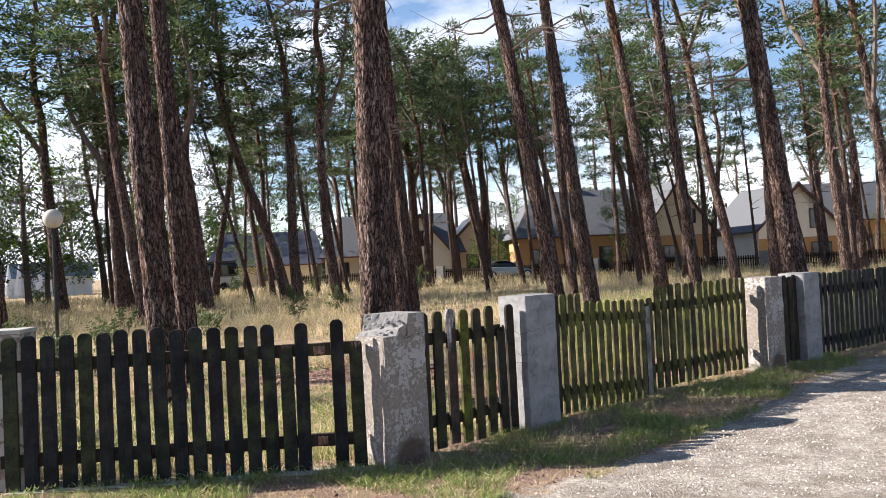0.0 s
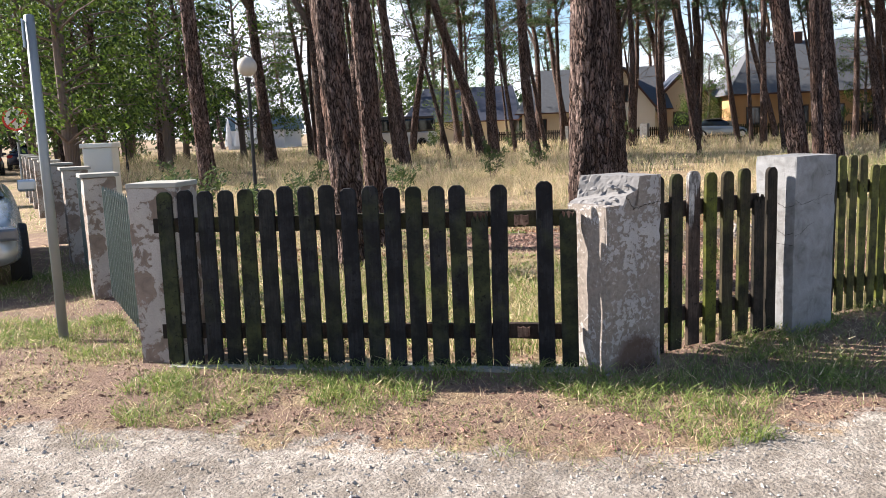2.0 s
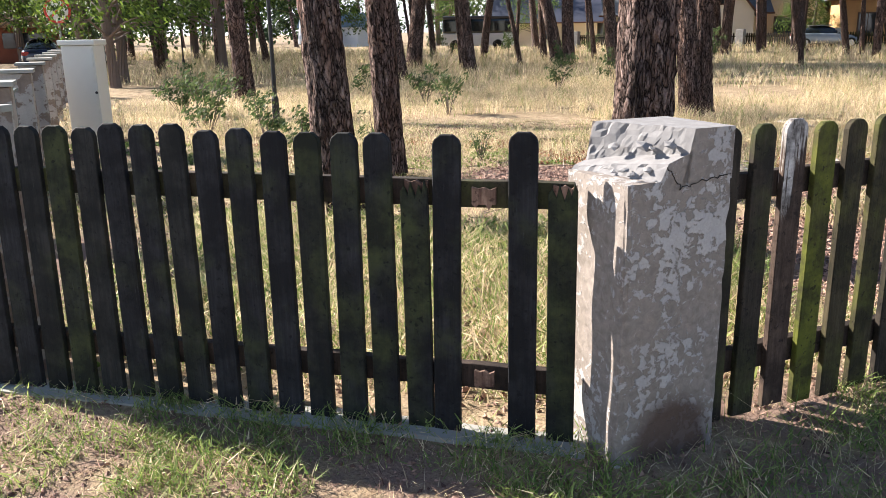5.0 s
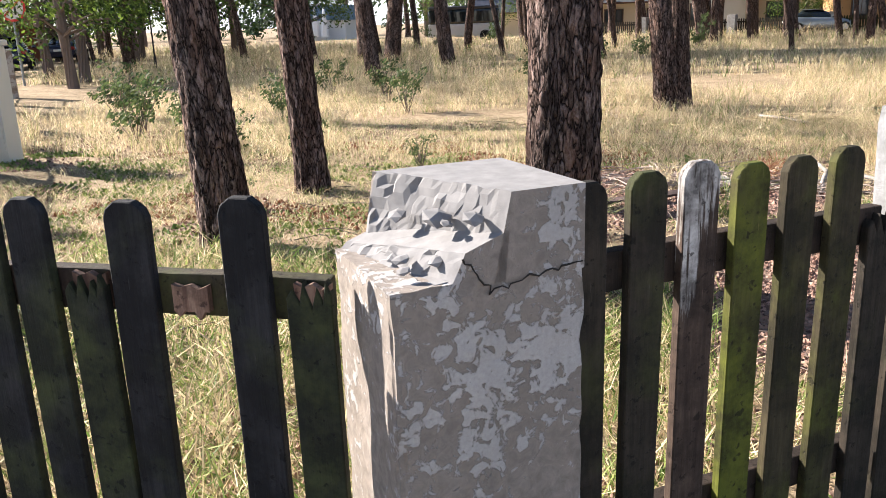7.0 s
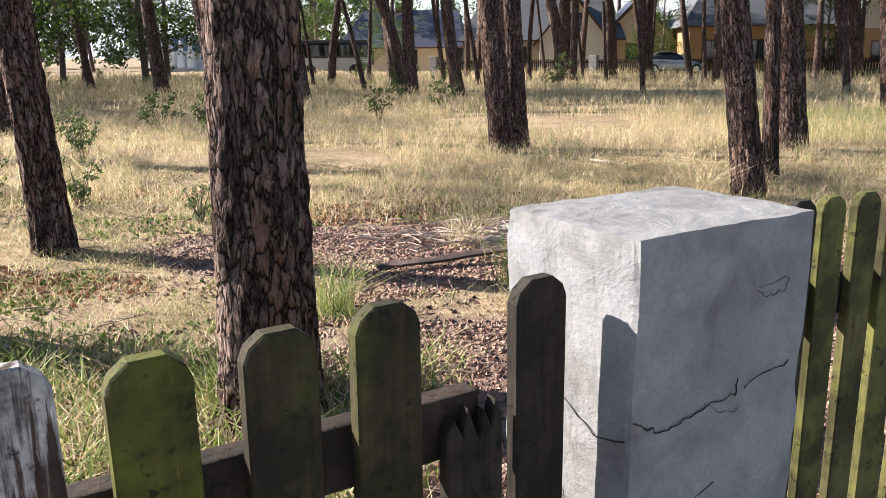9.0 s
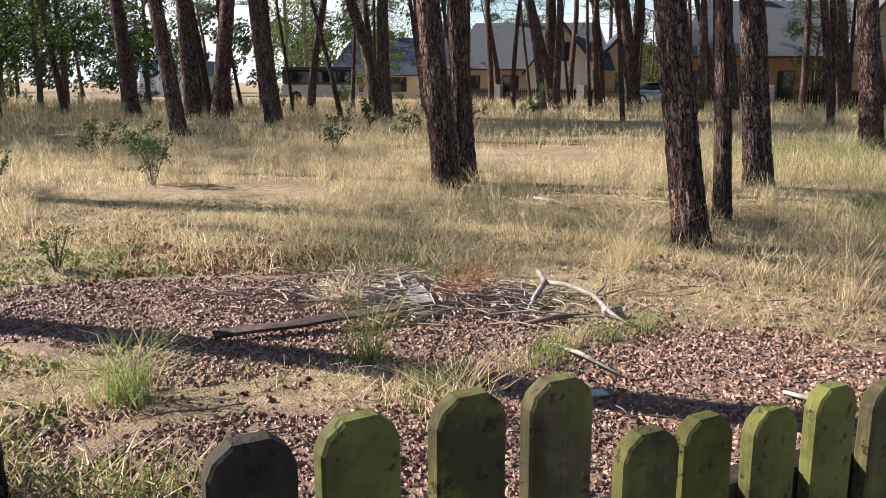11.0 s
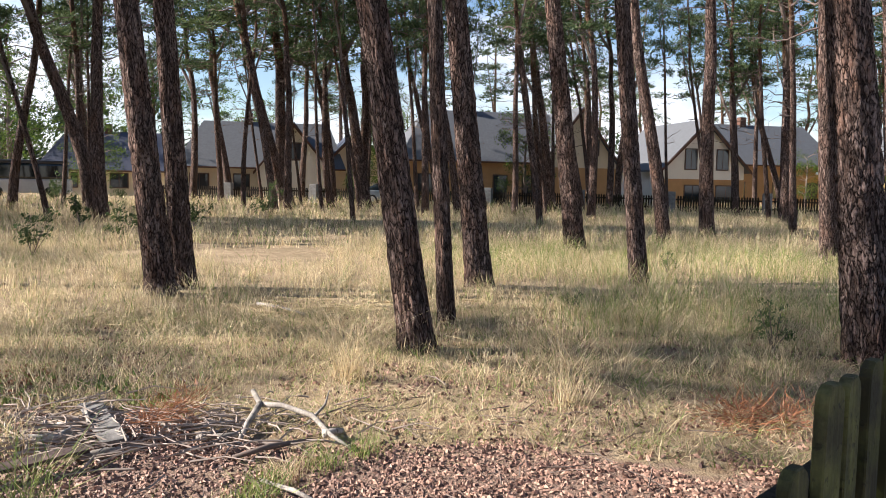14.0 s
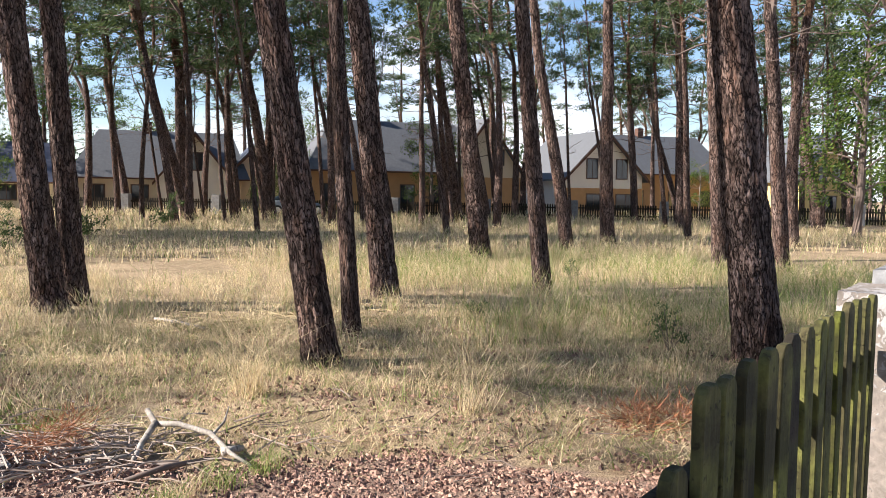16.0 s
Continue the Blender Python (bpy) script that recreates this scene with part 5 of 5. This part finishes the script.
blades("verge_grass", G, scatter(G, 60000, -7, 8, 4.2, 11.5, verge, 0.07, 14), 0.06, 0.0028, 1.2, [GREENGRASS, DRYGRASS], 0.35, "thin trodden grass on the verge before the fence")
blades("verge_straw", G, scatter(G, 60000, -6, 7, 4.2, 11, lambda x, y: road_y(x) - 0.1 + 0.4 * patch(x, y, 1.4) < y and fence_side(x, y) < 0.05, 0.1, 8), 0.05, 0.0022, 2.2, [DRYGRASS, LITTERLEAF], 0.62, "flattened dead straw on the verge")
blades("fence_foot_grass", G, scatter(G, 9000, 0.3, 5.5, 5.4, 9.6, lambda x, y: -0.6 < fence_side(x, y) < -0.02 and patch(x, y, 1.2, 6) > -0.05, 0.05, 14), 0.13, 0.003, 1.0, [GREENGRASS, DRYGRASS], 0.2, "green grass tufts at the foot of the fence")
blades("lane_grass", G, scatter(G, 12000, -20, -3.2, 5, 32, lambda x, y: fence_side(x, y) < -0.1, 0.15, 12), 0.1, 0.007, 0.8, [GREENGRASS, DRYGRASS], 0.4, "patchy grass along the lane")


def tuft(x, y, tall, mats, seed, label, count=160):
    r = np.random.default_rng(seed)
    spots = (x + r.normal(0, 0.07, count), y + r.normal(0, 0.07, count), np.ones(count))
    blades("grass_tuft", r, spots, tall, 0.0032, 0.9, mats, 0.12, label, "grass tuft")


for k in range(9):
    tuft(1.45 + k * 0.16 + 0.08 * math.sin(k * 5), 10.45 + k * 0.165, 0.13, [GREENGRASS, DRYGRASS] if k % 3 else [DRYGRASS, GREENGRASS], 40 + k, "low green grass tuft between two beds of litter", 130)
tuft(1.18, 11.05, 0.36, [GREENGRASS, DRYGRASS], 1, "bright green grass tuft among pine litter")
tuft(0.1, 10.35, 0.34, [GREENGRASS, DRYGRASS], 2, "dark green grass tuft beside the litter", 260)
tuft(1.75, 10.3, 0.3, [DRYGRASS, GREENGRASS], 3, "pale dry grass tuft amid pine litter")
tuft(0.72, 8.35, 0.25, [GREENGRASS, DRYGRASS], 6, "green grass tuft beside the thick pine", 220)
tuft(2.9, 13.6, 0.55, [DRYGRASS, DRYGRASS], 4, "tall feathery dry grass tuft")
tuft(4.4, 12.6, 0.6, [DRYGRASS, DRYGRASS], 5, "tall feathery dry grass tuft", 90)
tuft(-0.1, 9.0, 0.3, [GREENGRASS, DRYGRASS], 8, "green grass at the foot of the thick pine", 200)
tuft(0.75, 12.2, 0.25, [DRYGRASS, GREENGRASS], 9, "dry grass growing through dead branches")


def chips(name, rng, spots, size, flat, mat, label, category):
    """Small irregular wedges lying on the ground."""
    x, y, s = spots
    verts, faces = [], []
    for a, b, q in zip(x.tolist(), y.tolist(), (s * size * rng.uniform(0.5, 1.5, len(x))).tolist()):
        u, t = rng.uniform(0, 6.28), rng.uniform(-0.6, 0.6)
        dx, dy = math.cos(u) * q, math.sin(u) * q
        z, i = height(a, b), len(verts)
        verts += [(a - dx, b - dy, z + q * t * flat), (a - dy * 0.5, b + dx * 0.5, z + q * 0.1), (a + dx, b + dy, z - q * t * flat + q * flat * 0.4), (a + dy * 0.5, b - dx * 0.5, z + q * 0.1), (a, b, z + q * flat)]
        faces += [(i, i + 1, i + 4), (i + 1, i + 2, i + 4), (i + 2, i + 3, i + 4), (i + 3, i, i + 4)]
    return tagged(new(name, mesh_of(name, verts, faces, mat)), label, category, kind="stuff")


PEBBLE = Nodes("road_pebble", 0.9, 0, 0.2)
PEBBLE = PEBBLE.done(PEBBLE.mix(PEBBLE.island(), (0.22, 0.20, 0.175), (0.58, 0.54, 0.49)))
inlitter = lambda x, y: litter(x, y) + 0.35 * patch(x, y, 1.5) > 0.05 and in_plot(x, y)
chips("pine_litter", G, scatter(G, 90000, -2, 6, 7.8, 13.4, inlitter, 0.05, 4), 0.016, 0.7, LITTERLEAF, "reddish brown pine cones and bark scales", "pine litter")
weedy = lambda x, y: field(x, y) and patch(x, y, 0.9, 21) > 0.02
chips("low_weeds", G, scatter(G, 30000, -8, 2, 6.3, 14, weedy, 0.09, 9), 0.019, 1.3, GREENGRASS, "low green weeds scattered through the grass", "weeds")
chips("field_litter", G, scatter(G, 60000, -8, 10, 6.3, 17, lambda x, y: field(x, y) and patch(x, y, 0.8, 33) > -0.1, 0.09, 7), 0.017, 0.9, LITTERLEAF, "brown dead leaves and needles in the grass", "leaf litter")
chips("rusty_leaves", G, scatter(G, 16000, -5.5, 0.5, 10.5, 15, lambda x, y: field(x, y) and patch(x, y, 0.7, 41) > 0.1, 0.09, 8), 0.018, 1.2, RUST, "rust-red withered leaves low in the grass", "leaf litter")
blades("verge_green", G, scatter(G, 260000, -6, 7, 4.2, 11, lambda x, y: road_y(x) - 0.1 < y and fence_side(x, y) < 0.0 and patch(x, y, 1.1, 17) > -0.04, 0.06, 40), 0.07, 0.0042, 1.1, [GREENGRASS, DRYGRASS], 0.12, "green grass patches on the verge")
chips("verge_litter", G, scatter(G, 15000, -4.6, 5, 4.4, 9.5, lambda x, y: fence_side(x, y) < 0.1 and road_y(x) < y, 0.1, 4), 0.014, 0.6, LITTERLEAF, "dry needles and leaf scraps on the verge", "leaf litter")
chips("road_stones", G, scatter(G, 30000, -5, 7, 1.0, 8.5, lambda x, y: y < road_y(x) + 0.35 * patch(x, y, 1.4), 0.08, 3), 0.009, 0.8, PEBBLE, "small pale stones of the gravel track", "gravel")


def twigs(name, rng, count, where, label, mat=TWIG, size=0.25, thick=0.004):
    bm = bmesh.new()
    made = 0
    while made < count:
        x, y = where(rng)
        a, n = rng.uniform(0, 6.28), rng.uniform(0.5, 1.3) * size
        p = Vector((x, y, height(x, y) + rng.uniform(0.01, 0.07)))
        q = p + Vector((math.cos(a) * n * 0.5, math.sin(a) * n * 0.5, rng.uniform(0, 0.04)))
        a += rng.uniform(-0.7, 0.7)
        r = q + Vector((math.cos(a) * n * 0.5, math.sin(a) * n * 0.5, rng.uniform(-0.03, 0.03)))
        tube([p, q, r], [thick, thick * 0.8, thick * 0.35], 4, bm, False)
        made += 1
    tagged(part(name, bm, mat), label, "twigs", kind="stuff")


TR = random.Random(9)
twigs("dead_twigs", TR, 420, lambda r: (r.gauss(1.25, 0.68), r.gauss(12.45, 0.36)), "heap of dead pale twigs", plain("pale_twig", (0.33, 0.265, 0.22), 0.9), 0.3, 0.007)
twigs("scattered_twigs", TR, 260, lambda r: (r.uniform(-2.5, 5), r.uniform(8, 13)), "thin dead twigs scattered on the litter", TWIG, 0.3)
twigs("fallen_straw", TR, 300, lambda r: (r.gauss(2.6, 1.6), r.gauss(16.8, 0.7)), "flattened dry stalks in the grass", plain("straw", (0.45, 0.36, 0.2), 0.9), 0.7, 0.005)


def dead_branch(name, points, radii, label, mat=GREYWOOD, forks=()):
    root = thing(name, Matrix(), label, "branch")
    raise_by = lambda pts: [Vector((x, y, height(x, y) + z)) for x, y, z in pts]
    part("limb", tube(raise_by(points), radii, 8), mat, root, smooth=True)
    for pts, rr in forks:
        part("fork", tube(raise_by(pts), rr, 7), mat, root, smooth=True)


dead_branch("forked_branch", [(2.72, 11.82, 0.02), (2.62, 12.0, 0.05), (2.52, 12.3, 0.10), (2.34, 12.5, 0.13), (2.2, 12.62, 0.12), (2.15, 12.8, 0.17)], [0.008, 0.014, 0.018, 0.018, 0.021, 0.018], "bleached forked dead branch lying on the litter", GREYWOOD, (([(2.2, 12.6, 0.13), (2.12, 12.35, 0.06), (2.08, 12.12, 0.03)], [0.022, 0.02, 0.015]), ([(2.1, 12.2, 0.04), (1.98, 12.16, 0.04), (1.82, 12.2, 0.03)], [0.018, 0.018, 0.012]), ([(2.5, 12.3, 0.05), (2.62, 12.5, 0.12), (2.66, 12.65, 0.18)], [0.012, 0.008, 0.004]), ([(2.58, 12.05, 0.05), (2.7, 12.12, 0.05)], [0.03, 0.018])))
dead_branch("bleached_stick", [(0.66, 12.3, 0.04), (0.86, 12.27, 0.05), (1.1, 12.3, 0.05)], [0.02, 0.03, 0.024], "short thick bleached stick", GREYWOOD, (([(1.0, 12.28, 0.05), (1.08, 12.36, 0.09)], [0.015, 0.008]),))
dead_branch("bleached_stick", [(1.18, 11.95, 0.03), (1.35, 11.98, 0.04), (1.42, 12.0, 0.03)], [0.02, 0.022, 0.018], "short bleached stick beside the boards")
dead_branch("bleached_stick", [(0.95, 12.6, 0.05), (1.15, 12.52, 0.06), (1.05, 12.9, 0.1)], [0.015, 0.018, 0.008], "thin bleached stick in the heap")
dead_branch("bleached_stick", [(1.55, 12.5, 0.05), (1.75, 12.4, 0.05), (1.92, 12.45, 0.04)], [0.012, 0.014, 0.008], "thin bleached stick in the heap")
dead_branch("fallen_stick", [(2.17, 17.4, 0.06), (2.4, 17.0, 0.08), (2.7, 16.5, 0.06)], [0.018, 0.02, 0.016], "pale fallen stick in dry grass")
dead_branch("fallen_stick", [(2.2, 11.36, 0.03), (2.36, 11.15, 0.05), (2.56, 10.88, 0.03)], [0.010, 0.013, 0.008], "thin pale fallen stick on the litter")
dead_branch("fallen_stick", [(3.35, 10.75, 0.02), (3.45, 10.6, 0.04), (3.5, 10.5, 0.02)], [0.010, 0.013, 0.008], "short pale stick on the litter")
dead_branch("fallen_stick", [(2.05, 11.75, 0.03), (2.25, 11.85, 0.05), (2.5, 12.0, 0.03)], [0.014, 0.02, 0.01], "dark fallen stick at the edge of the litter", TWIG)


def plank(xa, ya, xb, yb, wide, label, mat):
    run = math.hypot(xb - xa, yb - ya)
    bm = block(0, -wide / 2, 0, run, wide / 2, 0.022, 0.003)
    bmesh.ops.subdivide_edges(bm, edges=[e for e in bm.edges if e.calc_length() > 0.4], cuts=8)
    for v in bm.verts:
        v.co += Vector((0, 0.006, 0.01)) * noise.noise(v.co * 3)
    tagged(part("old_board", bm, mat, m=pose(xa, ya, height(xa, ya) + 0.035, 5, -1.5, math.degrees(math.atan2(yb - ya, xb - xa)))), label, "board")


plank(0.2, 11.23, 1.27, 11.85, 0.10, "rotten brown board lying on pine litter", BOARDWOOD)
plank(1.04, 13.1, 1.38, 12.1, 0.15, "weathered grey board in the branch heap", GREYBOARD)
tagged(part("paper_scrap", block(-0.07, -0.03, 0, 0.07, 0.03, 0.012, 0.004), plain("pale_blue_plastic", (0.5, 0.55, 0.6), 0.4), m=pose(2.4, 10.64, height(2.4, 10.64) + 0.02, 6, 5, 30)), "crumpled pale plastic scrap on litter", "litter")
tagged(part("dry_fern_heap", mesh_of("dry_fern_heap", *tufts(random.Random(3), [(Vector((5.45 + random.Random(k).gauss(0, 0.17), 11.85 + random.Random(k + 50).gauss(0, 0.13), -0.03)), 0.5) for k in range(38)], 26, 0.24, 0.006), RUST), RUST), "heap of dead rust-red pine sprays", "pine sprays", kind="stuff")
tagged(part("dry_spray", mesh_of("dry_spray", *tufts(random.Random(5), [(Vector((1.5 + k * 0.012, 12.25 + k * 0.018, 0.02)), 0.4) for k in range(26)], 30, 0.2, 0.006), RUST), RUST), "dead rust-red pine spray in the heap", "pine sprays", kind="stuff")
